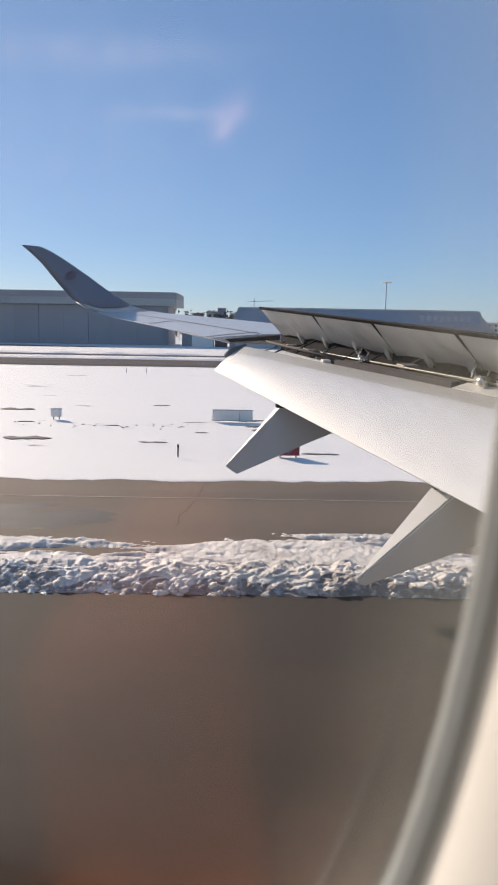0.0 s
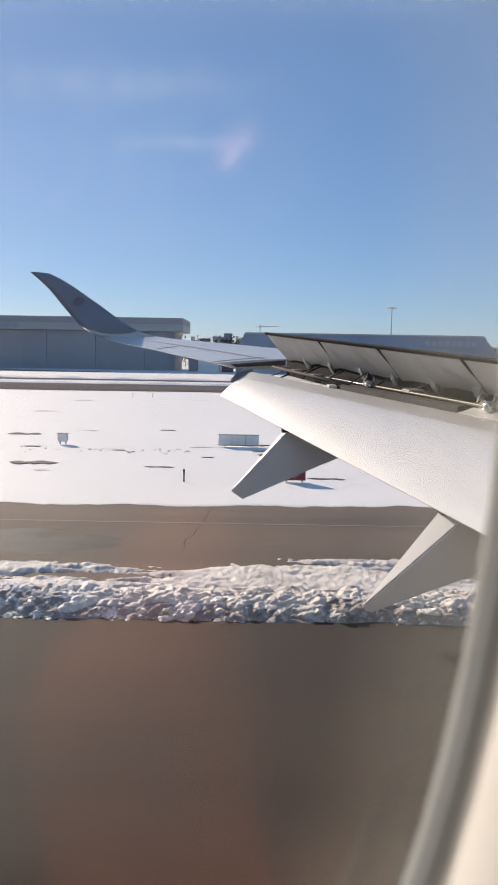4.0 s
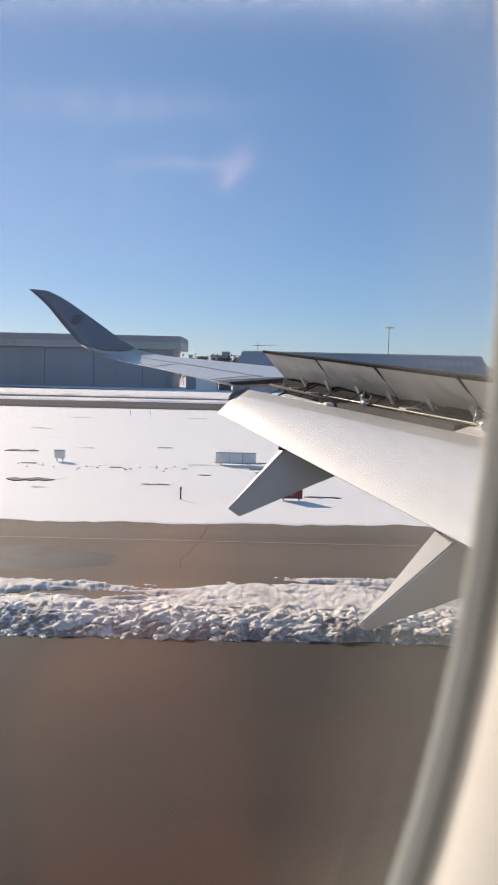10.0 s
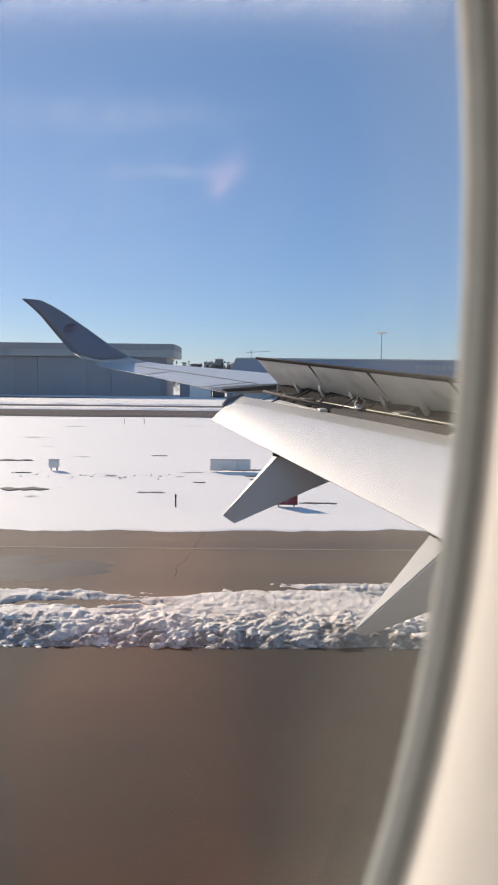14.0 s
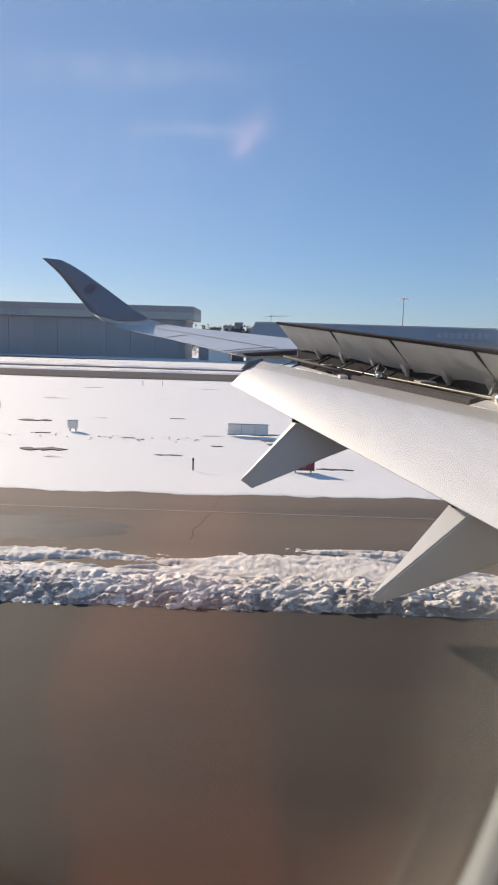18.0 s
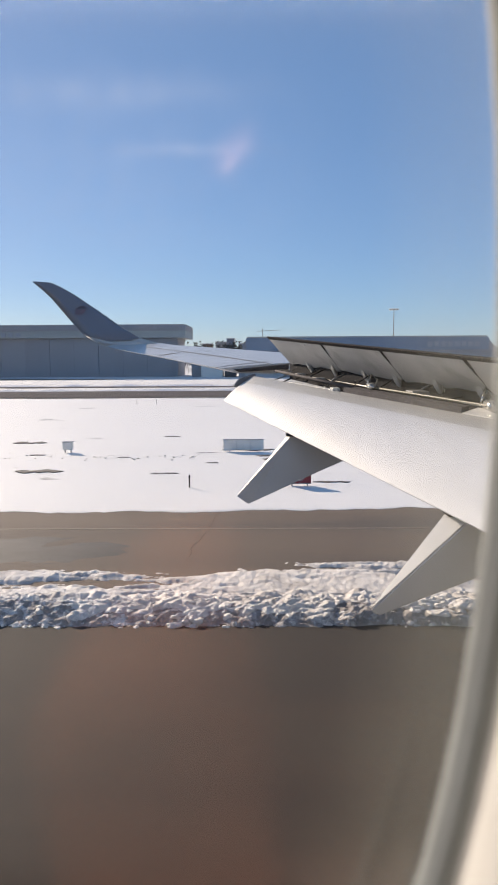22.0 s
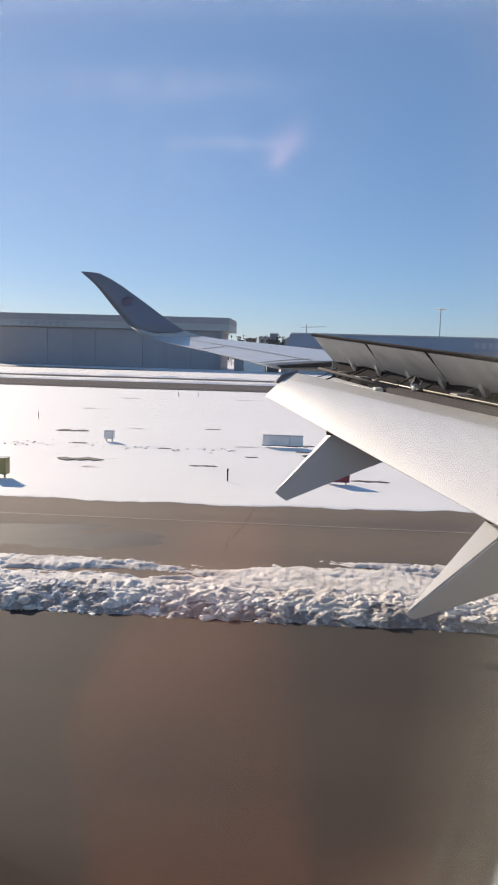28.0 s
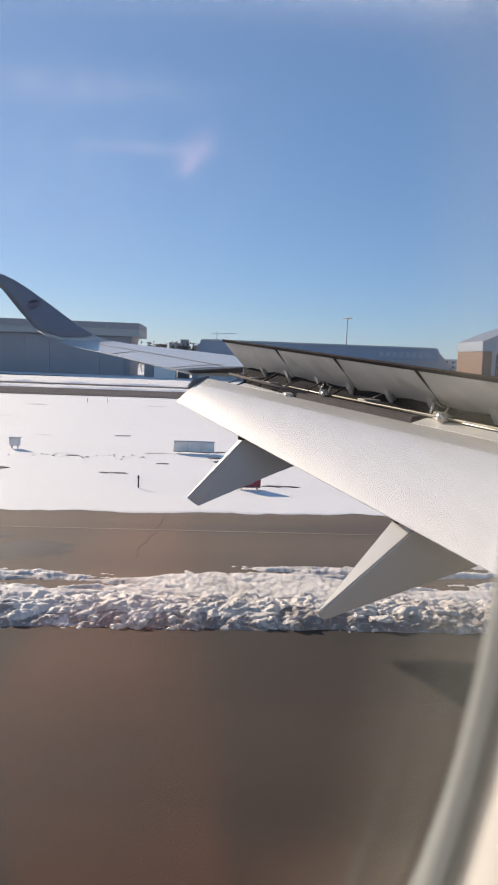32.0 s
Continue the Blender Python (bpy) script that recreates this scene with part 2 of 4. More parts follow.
GLASS = bpy.data.materials.new("window_glass")
GLASS.use_nodes = True
gn, gl = GLASS.node_tree.nodes, GLASS.node_tree.links
gn.remove(gn["Principled BSDF"])
g_t, g_g, g_f, g_m = gn.new("ShaderNodeBsdfTransparent"), gn.new("ShaderNodeBsdfGlossy"), gn.new("ShaderNodeFresnel"), gn.new("ShaderNodeMixShader")
g_t.inputs["Color"].default_value = (0.97, 0.975, 0.97, 1)
g_g.inputs["Roughness"].default_value = 0.12
g_f.inputs["IOR"].default_value = 1.5
gl.new(g_f.outputs[0], g_m.inputs[0])
gl.new(g_t.outputs[0], g_m.inputs[1])
gl.new(g_g.outputs[0], g_m.inputs[2])
gl.new(g_m.outputs[0], gn["Material Output"].inputs["Surface"])


# pale haze painted on the pane for its rim's reflection, stronger towards the rim
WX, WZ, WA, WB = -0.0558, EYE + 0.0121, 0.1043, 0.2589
RIM_HAZE = bpy.data.materials.new("pane_rim_reflection")
RIM_HAZE.use_nodes = True
fn_, fl = RIM_HAZE.node_tree.nodes, RIM_HAZE.node_tree.links
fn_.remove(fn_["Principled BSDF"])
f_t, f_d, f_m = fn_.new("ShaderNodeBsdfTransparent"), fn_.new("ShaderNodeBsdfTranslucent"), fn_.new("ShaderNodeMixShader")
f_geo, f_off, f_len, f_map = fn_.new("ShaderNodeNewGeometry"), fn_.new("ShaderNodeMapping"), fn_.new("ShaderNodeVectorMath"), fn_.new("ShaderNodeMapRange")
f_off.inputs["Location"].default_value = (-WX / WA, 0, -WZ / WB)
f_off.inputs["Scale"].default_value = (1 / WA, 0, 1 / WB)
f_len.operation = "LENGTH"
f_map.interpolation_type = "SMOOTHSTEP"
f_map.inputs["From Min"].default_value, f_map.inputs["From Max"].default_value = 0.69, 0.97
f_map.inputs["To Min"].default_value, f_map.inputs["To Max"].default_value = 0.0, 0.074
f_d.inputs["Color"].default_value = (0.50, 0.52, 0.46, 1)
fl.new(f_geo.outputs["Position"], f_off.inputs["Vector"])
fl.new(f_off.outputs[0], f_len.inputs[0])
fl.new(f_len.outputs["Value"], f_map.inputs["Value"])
# upright streaks, as of dirt, vary the haze
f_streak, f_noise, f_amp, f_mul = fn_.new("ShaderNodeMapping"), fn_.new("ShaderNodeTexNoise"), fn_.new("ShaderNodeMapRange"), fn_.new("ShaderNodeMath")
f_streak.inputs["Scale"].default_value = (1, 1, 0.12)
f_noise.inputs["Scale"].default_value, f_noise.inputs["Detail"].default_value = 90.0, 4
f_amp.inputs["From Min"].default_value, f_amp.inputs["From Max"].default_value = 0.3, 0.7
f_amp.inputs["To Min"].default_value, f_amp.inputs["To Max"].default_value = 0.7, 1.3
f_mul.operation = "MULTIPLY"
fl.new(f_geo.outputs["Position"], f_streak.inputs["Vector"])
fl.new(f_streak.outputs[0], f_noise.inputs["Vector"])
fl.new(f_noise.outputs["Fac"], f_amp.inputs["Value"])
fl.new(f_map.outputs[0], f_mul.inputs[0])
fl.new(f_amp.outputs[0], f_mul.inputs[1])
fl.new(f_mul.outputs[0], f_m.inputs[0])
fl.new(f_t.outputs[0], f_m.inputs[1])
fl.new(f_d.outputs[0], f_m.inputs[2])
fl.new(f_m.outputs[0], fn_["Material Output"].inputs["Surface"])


# ---- mesh helpers ----
def part(name, bm, material, parent=None, label="", smooth=False):
    """Links a bmesh as one mesh object, under a thing or a part."""
    me = bpy.data.meshes.new(name)
    bmesh.ops.recalc_face_normals(bm, faces=bm.faces)
    if smooth:
        for f in bm.faces:
            f.smooth = True
    bm.to_mesh(me)
    bm.free()
    for m in (material if isinstance(material, (list, tuple)) else [material]):
        me.materials.append(m)
    ob = new(name, me)
    if parent:
        ob.parent = parent
    if label:
        ob["label"] = label
    return ob


def thing(name, place, label, category, group="", kind=""):
    """An Empty at a thing's base, to carry its parts."""
    ob = new(name)
    ob.location = place
    return tagged(ob, label, category, group, kind)


def loft(bm, loops, close=True, caps=True):
    rings = [[bm.verts.new(p) for p in lp] for lp in loops]
    n = len(rings[0])
    for a, b in zip(rings, rings[1:]):
        for i in range(n if close else n - 1):
            j = (i + 1) % n
            bm.faces.new((a[i], a[j], b[j], b[i]))
    if caps and close:
        bm.faces.new(rings[0])
        bm.faces.new(rings[-1])
    return bm


def box(bm, x0, y0, z0, x1, y1, z1, bevel=0.0):
    r = bmesh.ops.create_cube(bm, size=1)
    for v in r["verts"]:
        v.co = Vector((x0 + (v.co.x + 0.5) * (x1 - x0), y0 + (v.co.y + 0.5) * (y1 - y0), z0 + (v.co.z + 0.5) * (z1 - z0)))
    if bevel:
        es = list({e for v in r["verts"] for e in v.link_edges})
        bmesh.ops.bevel(bm, geom=es, offset=bevel, segments=2, affect="EDGES", profile=0.5)
    return bm


def tube(bm, pts, radii, n=8):
    pts = [Vector(p) for p in pts]
    if not isinstance(radii, (list, tuple)):
        radii = [radii] * len(pts)
    loops = []
    for i, p in enumerate(pts):
        d = (pts[min(i + 1, len(pts) - 1)] - pts[max(i - 1, 0)]).normalized()
        u = d.cross(Vector((0, 0, 1)) if abs(d.z) < 0.9 else Vector((1, 0, 0))).normalized()
        w = d.cross(u)
        loops.append([p + radii[i] * (u * math.cos(k * math.tau / n) + w * math.sin(k * math.tau / n)) for k in range(n)])
    return loft(bm, loops)


def lerp(a, b, s):
    return a + (b - a) * s


def on_line(a, b, y):
    """The point of the line a-b at that span y."""
    s = (y - a[1]) / (b[1] - a[1])
    return Vector((lerp(a[0], b[0], s), y, lerp(a[2], b[2], s)))


# ---- ground ----
def sheet(bm, x0, x1, y0, y1, nx, ny, fn):
    vs = [[bm.verts.new(fn(lerp(x0, x1, i / nx), lerp(y0, y1, j / ny))) for i in range(nx + 1)] for j in range(ny + 1)]
    for j in range(ny):
        for i in range(nx):
            bm.faces.new((vs[j][i], vs[j][i + 1], vs[j + 1][i + 1], vs[j + 1][i]))
    return bm


def far_z(x, y):
    """Level airfield that rises into low hills beyond the buildings."""
    rise = max(0.0, (y - 420.0) / 1000.0)
    return -0.05 + 16.0 * rise / (1 + rise) * (0.8 + 0.5 * noise.noise(Vector((x * 0.003, y * 0.003, 2)))) if rise else -0.05


bm = bmesh.new()
sheet(bm, -2500, 2500, -600, 2600, 100, 64, lambda x, y: (x, y, far_z(x, y)))
tagged(part("ground", bm, FARSNOW, smooth=True), "snow-covered airfield ground reaching the low hills", "ground", kind="structure")

bm = bmesh.new()
sheet(bm, -300, 300, -60, 17.0, 30, 12, lambda x, y: (x, y, 0.0))
tagged(part("runway", bm, ASPHALT), "worn brown-grey asphalt runway cleared of snow", "runway", kind="structure")


def edge_wave(x):
    return 1.5 * noise.noise(Vector((x * 0.07, 3, 0))) + 0.8 * noise.noise(Vector((x * 0.23, 9, 0))) + 0.30 * noise.noise(Vector((x * 0.9, 4, 0))) + 0.20 * noise.noise(Vector((x * 2.2, 4, 0))) + 0.10 * noise.noise(Vector((x * 5.5, 4, 0)))


bm = bmesh.new()
sheet(bm, -300, 300, 17.0, 32.0, 30, 3, lambda x, y: (x, y, 0.0))
tagged(part("pavement", bm, SHOULDER), "brownish asphalt shoulder between the snow bank and the snow field", "pavement", kind="structure")


def snow_fn(x, s):
    y = lerp(28.4 + edge_wave(x), 112.0, s ** 2.0)
    lip = 1 - math.exp(-(y - 28.4 - edge_wave(x)) * 9.0)
    z = 0.004 + 0.022 * lip + 0.030 * noise.noise(Vector((x * 0.12, y * 0.2, 0))) * lip + 0.010 * noise.noise(Vector((x * 0.6, y * 0.8, 5))) * lip
    return (x, y, max(z, 0.004))


bm = bmesh.new()
sheet(bm, -500, 500, 0.0, 1.0, 1000, 110, lambda u, s: snow_fn(u * 0.05 if abs(u) < 320 else math.copysign(16.0 + (abs(u) - 320) ** 1.5 * 0.08, u), s))
tagged(part("snow_field", bm, SNOW, smooth=True), "flat white snow field with bare dark streaks", "snow", kind="structure")


# dirty grey also paints the face's shade; white patches imitate sunlit lumps
BANK_SHADE_DIRT = mat("snow_face_shade_dirt", (0.34, 0.305, 0.285), 0.8, vary=0.15, scale=2.5, bump=0.6, bump_scale=24.0,
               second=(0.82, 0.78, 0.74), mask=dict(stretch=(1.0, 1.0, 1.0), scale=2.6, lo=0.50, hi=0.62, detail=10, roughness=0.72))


def spread(u):
    """Columns that stand close by the window and ever wider apart beyond."""
    return u * 0.026 if abs(u) < 500 else math.copysign(13.0 + (abs(u) - 500) ** 1.35 * 0.16, u)


def ridge(p, n=6):
    return noise.fractal(p, 0.6, 2.1, n)


# the ploughed bank: a lumpy face towards the runway, then a crusty white top that thins out behind
def bank_height(x):
    return 0.30 * (1 + 0.28 * noise.noise(Vector((x * 0.22, 19.0, 0))) + 0.16 * noise.noise(Vector((x * 0.9, 5.0, 0))))


def lumps(p):
    """Rounded clods with sharp creases between them, at three sizes."""
    a = 2.4 * abs(noise.noise(p * 1.4)) - 0.6
    b = 2.4 * abs(noise.noise(p * 3.3 + Vector((5, 1, 3)))) - 0.6
    c = 2.4 * abs(noise.noise(p * 8.0 + Vector((2, 7, 1)))) - 0.6
    return 0.085 * a + 0.070 * b + 0.034 * c + 0.018 * noise.noise(p * 21.0)


def bank_fn(x, s):
    foot = 15.70 + 0.20 * noise.noise(Vector((x * 0.25, 11.0, 0))) + 0.13 * noise.noise(Vector((x * 1.3, 11.0, 4)))
    h = bank_height(x)
    back = 2.2 * (1 + 0.5 * noise.noise(Vector((x * 0.16, 16.0, 0))) + 0.2 * noise.noise(Vector((x * 0.8, 3.0, 0))))
    if s < 0.45:
        u = s / 0.45
        y, z, ny, nz = foot + 1.15 * u ** 1.05, h * math.sin(u * math.pi / 2) ** 0.9, -0.75, 0.65
        edge = min(1.0, u * 5.0)
    else:
        u = (s - 0.45) / 0.55
        y, z, ny, nz = foot + 1.15 + back * u, h * (0.75 * (1 - u) ** 0.8 + 0.25 * (1 - u) ** 3), 0.0, 1.0
        edge = 0.45 + 0.55 * (1 - u) ** 2
        ny = -0.75 * max(0.0, 1 - 6 * u)
    d = lumps(Vector((x, y, z * 1.2))) * edge
    if s > 0.45:
        z -= 0.12 * u ** 2
    return (x, y + ny * d, z + nz * d - 0.03)


bm = bmesh.new()
sheet(bm, -650, 650, 0.0, 1.0, 1300, 96, lambda u, s: bank_fn(spread(u), s))
# the lower front takes the shaded, dirty colour
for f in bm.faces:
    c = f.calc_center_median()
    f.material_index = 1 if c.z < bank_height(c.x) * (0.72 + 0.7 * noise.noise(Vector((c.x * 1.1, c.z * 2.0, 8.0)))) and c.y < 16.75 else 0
tagged(part("snow_bank", bm, [BERM, BANK_SHADE_DIRT], smooth=True), "long ploughed lumpy snow bank with a grey face beside the runway", "snow bank", kind="structure")


# thin scraps of snow left on the asphalt behind the bank
def scrap_fn(x, s):
    y = 17.7 + 4.6 * s + 0.3 * noise.noise(Vector((x * 0.2, 23.0, 0)))
    keep = ridge(Vector((x * 0.16, y * 0.75, 25.0)), 7) + 0.62 - 1.45 * s
    z = 0.09 * min(1.0, max(-1.0, keep * 3.0)) + 0.03 * ridge(Vector((x * 2.0, y * 2.0, 3.0))) + 0.02 * noise.noise(Vector((x * 7, y * 7, 1)))
    return (x, y, max(z, -0.03) if 0 < s < 1 else -0.03)


bm = bmesh.new()
sheet(bm, -650, 650, 0.0, 1.0, 900, 60, lambda u, s: scrap_fn(spread(u), s))
tagged(part("snow_strip", bm, BERM, smooth=True), "thin broken strip of leftover snow on the asphalt", "snow bank", kind="structure")

# meltwater lying on the shoulder
bm = bmesh.new()
sheet(bm, -34, 6, 0.0, 1.0, 120, 28, lambda x, s: (x, 19.5 + 5.2 * s, 0.006 * min(1.0, max(-1.0, 3.0 * (0.60 - abs(2 * s - 1) + 0.9 * ridge(Vector((x * 0.22, s * 2.4, 61.0)), 5) - max(0.0, (x + 6) * 0.3))))))
tagged(part("wet_patch", bm, WET, smooth=True), "dark wet patch of meltwater on the asphalt shoulder", "puddle", kind="structure")

bm = bmesh.new()
box(bm, -120, 25.2, 0.0, 120, 25.32, 0.006)
tagged(part("edge_line", bm, MARKING), "faded thin pale line on the shoulder", "marking", kind="structure")

# bare wet patches of ground where the snow has melted through
BARE = mat("bare_ground", (0.105, 0.088, 0.075), 0.8, vary=0.3, scale=1.5, bump=0.4, bump_scale=20)


def bare_patch(x, y, w, d, seed):
    """A ragged melted patch: two wandering edges that meet at blunt, broken ends."""
    b = bmesh.new()
    n = 56

    def edge(side):
        pts = []
        for k in range(n):
            q = 2 * (k + 0.5) / n - 1
            rag = 0.62 + 0.75 * noise.noise(Vector((q * 2.2, side * 3.0, seed))) + 0.42 * noise.noise(Vector((q * 9.0, side * 5.0, seed + 4))) + 0.25 * noise.noise(Vector((q * 27.0, side, seed + 9)))
            half = d / 2 * (1 - abs(q) ** 3) ** 0.6 * max(0.10, rag)
            pts.append((x + w / 2 * q * (1 + 0.04 * side), y + 0.25 * d * noise.noise(Vector((q * 1.7, 8.0, seed))) + side * half))
        return pts
    ring_v = edge(-1) + edge(1)[::-1]
    loft(b, [[(px, py, 0.0) for px, py in ring_v], [(px, py, 0.058) for px, py in ring_v], [(lerp(x, px, 0.985), lerp(y, py, 0.985), 0.062) for px, py in ring_v]])
    tagged(part("bare_patch", b, BARE), "dark bare patch of ground melted through the snow", "bare ground", kind="structure")


for k, (x, y, w, d) in enumerate(((-0.6, 47.6, 3.4, 1.5), (1.3, 43.0, 1.9, 1.1), (2.2, 40.6, 2.0, 1.0), (-11.8, 38.4, 2.6, 1.2), (-4.9, 37.6, 1.5, 0.5),
                                  (3.6, 34.8, 1.8, 0.6), (-16.5, 52.0, 2.4, 1.5), (-1.9, 49.4, 1.0, 0.7), (0.4, 44.6, 0.9, 0.6), (-8.2, 44.0, 0.8, 0.4),
                                  (-6.6, 56.0, 1.2, 0.6), (-2.6, 41.5, 0.7, 0.35), (-13.9, 45.2, 1.0, 0.5))):
    bare_patch(x, y, w, d, k * 3.1)

# broken clods of snow on the bank and at its foot
rnd = random.Random(21)
cv, cf = [], []
ICO = bmesh.new()
bmesh.ops.create_icosphere(ICO, subdivisions=2, radius=1.0)
ico_v, ico_f = [v.co.copy() for v in ICO.verts], [[v.index for v in f.verts] for f in ICO.faces]
ICO.free()
for k in range(560):
    x = rnd.uniform(-17, 17)
    if noise.noise(Vector((x * 0.30, 41.0, 0))) < rnd.uniform(-0.25, 0.25):
        continue
    y, z = bank_fn(x, 0.36 * rnd.random() ** 2.6)[1:]
    r = 0.03 + 0.12 * rnd.random() ** 2.2
    seed = Vector((k * 1.7, k * 0.9, 0))
    n = len(cv)
    sq = Vector((rnd.uniform(0.8, 1.5), rnd.uniform(0.8, 1.3), rnd.uniform(0.6, 1.0)))
    for v in ico_v:
        w = v * r * (0.85 + 0.55 * noise.noise(v * 1.5 + seed) + 0.35 * noise.noise(v * 3.6 + seed))
        cv.append((x + w.x * sq.x, y + w.y * sq.y, max(0.0, z + w.z * sq.z - r * 0.25)))
    cf += [tuple(n + i for i in f) for f in ico_f]
me = bpy.data.meshes.new("snow_clods")
me.from_pydata(cv, [], cf)
me.materials.append(BERM)
me.polygons.foreach_set("use_smooth", [True] * len(me.polygons))
tagged(new("snow_clods", me), "loose clods of snow lying on the ploughed bank", "snow", kind="stuff")

# crumbs of snow thrown up in a row across the field
cv, cf = [], []
for k in range(420):
    x = rnd.uniform(-26, 14)
    if noise.noise(Vector((x * 0.25, 71.0, 0))) < rnd.uniform(-0.5, 0.3):
        continue
    y = 44.0 + 0.02 * x + rnd.gauss(0, 0.8)
    r = 0.02 + 0.06 * rnd.random() ** 2.5
    seed = Vector((k * 1.3, k * 0.7, 5))
    n = len(cv)
    for v in ico_v:
        w = v * r * (0.85 + 0.55 * noise.noise(v * 1.5 + seed) + 0.35 * noise.noise(v * 3.6 + seed))
        cv.append((x + w.x * 1.6, y + w.y, max(0.03, 0.11 + w.z * 0.7)))
    cf += [tuple(n + i for i in f) for f in ico_f]
me = bpy.data.meshes.new("snow_crumbs")
me.from_pydata(cv, [], cf)
me.materials.append(BERM)
me.polygons.foreach_set("use_smooth", [True] * len(me.polygons))
tagged(new("snow_crumbs", me), "scattered crumbs of snow across the white field", "snow", kind="stuff")

# cracks across the shoulder
for cx, sd in ((-1.9, 2), (-12, 4)):
    bm = bmesh.new()
    loops = []
    for k in range(14):
        y = lerp(21.5, 28.0, k / 13)
        x = cx + 0.10 * (y - 24) + 0.22 * noise.noise(Vector((y * 0.9, sd, 0)))
        w = 0.012 + 0.010 * noise.noise(Vector((y * 2, sd, 3)))
        loops.append([(x - w, y, 0.001), (x, y, 0.004), (x + w, y, 0.001)])
    tagged(part("pavement_crack", loft(bm, loops), DARK), "thin dark crack across the asphalt", "crack", kind="structure")

for y0, y1, nm, lb in ((114.0, 138.0, "taxiway", "dark wet taxiway cleared through the snow"), (156.0, 162.5, "service_road", "narrow dark service road in the snow")):
    bm = bmesh.new()
    sheet(bm, -420, 420, 0.0, 1.0, 210, 1, lambda x, s: (x, lerp(y0 + 1.6 * noise.noise(Vector((x * 0.05, y0, 0))), y1 + 2.0 * noise.noise(Vector((x * 0.04, y1, 0))), s), 0.03))
    tagged(part(nm, bm, TAXIWAY), lb, "road", kind="structure")

for y0, h, sd, lb in ((139.5, 0.35, 31.0, "low snow ridge along the taxiway"), (164.0, 0.4, 37.0, "low snow ridge along the service road")):
    bm = bmesh.new()
    sheet(bm, -200, 200, 0.0, 1.0, 260, 5, lambda x, s: (x, y0 + s * 4, -0.06 + h * math.sin(math.pi * s) * (0.8 + 0.8 * noise.noise(Vector((x * 0.2, sd, s))))))
    tagged(part("snow_ridge", bm, SNOWROOF, smooth=True), lb, "snow bank", kind="structure")

# ---- the wing ----
wing = thing("aircraft_wing", (0, 0.5, EYE - 1), "pale grey airliner wing with lowered flap and raised spoilers", "aircraft wing")


def wp(name, bm, material, parent=None, label="", smooth=False):
    """A part of the wing, drawn in metres from the eye."""
    bm.transform(Matrix.Translation((0, 0, EYE)))
    ob = part(name, bm, material, parent or wing, label, smooth)
    if not parent:
        ob.matrix_parent_inverse = Matrix.Translation((0, -0.5, -(EYE - 1)))
    return ob


TE_A, TE_B = (-0.82, 17.6, -1.00), (1.68, 5.3, -1.28)      # flap trailing edge
TOP_A, TOP_B = (-0.09, 17.6, -0.41), (2.64, 8.0, -0.68)    # flap upper crest
SPT_A, SPT_B = (0.24, 17.2, 0.53), (2.55, 7.5, -0.01)      # raised spoiler edge
SPH_A, SPH_B = (0.88, 17.2, -0.10), (3.40, 7.5, -0.49)     # spoiler hinge


def flap_section(y):
    te, top = on_line(TE_A, TE_B, y), on_line(TOP_A, TOP_B, y)
    d = top - te
    up = Vector((-d.z, 0, d.x)).normalized()
    c = d.length
    pts = []
    for s in (0.0, 0.05, 0.13, 0.25, 0.38, 0.5, 0.6, 0.66, 0.74, 0.82, 0.90, 0.96, 1.0):
        pts.append(te + d * s + up * (c * min(0.13, 0.05 + 0.05 * (17.6 - y)) * math.sin(math.pi * s ** 0.9) + 0.006))
    pts.append(top + d * 0.06 - up * 0.05)
    pts.append(top + d * 0.03 - up * 0.16)
    for s in (0.8, 0.5, 0.2, 0.0):
        pts.append(te + d * s - up * (0.004 + 0.16 * s))
    return pts


bm = bmesh.new()
loft(bm, [flap_section(lerp(17.6, 0.35, k / 40)) for k in range(41)])
# the flap's upper band takes a darker beige
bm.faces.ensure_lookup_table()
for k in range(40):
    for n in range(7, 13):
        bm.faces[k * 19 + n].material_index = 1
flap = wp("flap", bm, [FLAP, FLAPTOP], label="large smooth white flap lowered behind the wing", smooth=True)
mod = flap.modifiers.new("edges", "EDGE_SPLIT")
mod.split_angle = radians(50)

# dark wedge painted in for the shaded gap past the flap's outer end
bm = bmesh.new()
q = [Vector(p) for p in ((-0.04, 17.66, -0.37), (-0.42, 17.66, -0.48), (-0.58, 17.66, -0.66), (-0.34, 17.66, -0.76), (-0.04, 17.66, -0.55))]
loft(bm, [q, [p + Vector((-0.02, 0.30, 0.02)) for p in q]])
wp("flap_end_gap_shade", bm, LINE, flap)

# fixed wing ahead of the spoilers, hidden in part
def main_section(y):
    h = on_line(SPH_A, SPH_B, y)
    c = lerp(9.0, 3.4, (y - 0.35) / 17.65)
    t = lerp(1.2, 0.42, (y - 0.35) / 17.65)
    pts = []
    for s in (0.0, 0.15, 0.35, 0.6, 0.85, 0.96, 1.0):
        pts.append(h + Vector((c * s, 0, 0.22 * t * math.sin(math.pi * s) - 0.05)))
    for s in (0.97, 0.8, 0.5, 0.2, 0.0):
        pts.append(h + Vector((c * s, 0, -t * (0.45 + 0.55 * math.sin(math.pi * min(1, s * 1.1))))))
    return pts


bm = bmesh.new()
loft(bm, [main_section(lerp(0.35, 18.0, k / 12)) for k in range(13)])
wp("wing_box", bm, WING, label="pale grey fixed wing box", smooth=False)

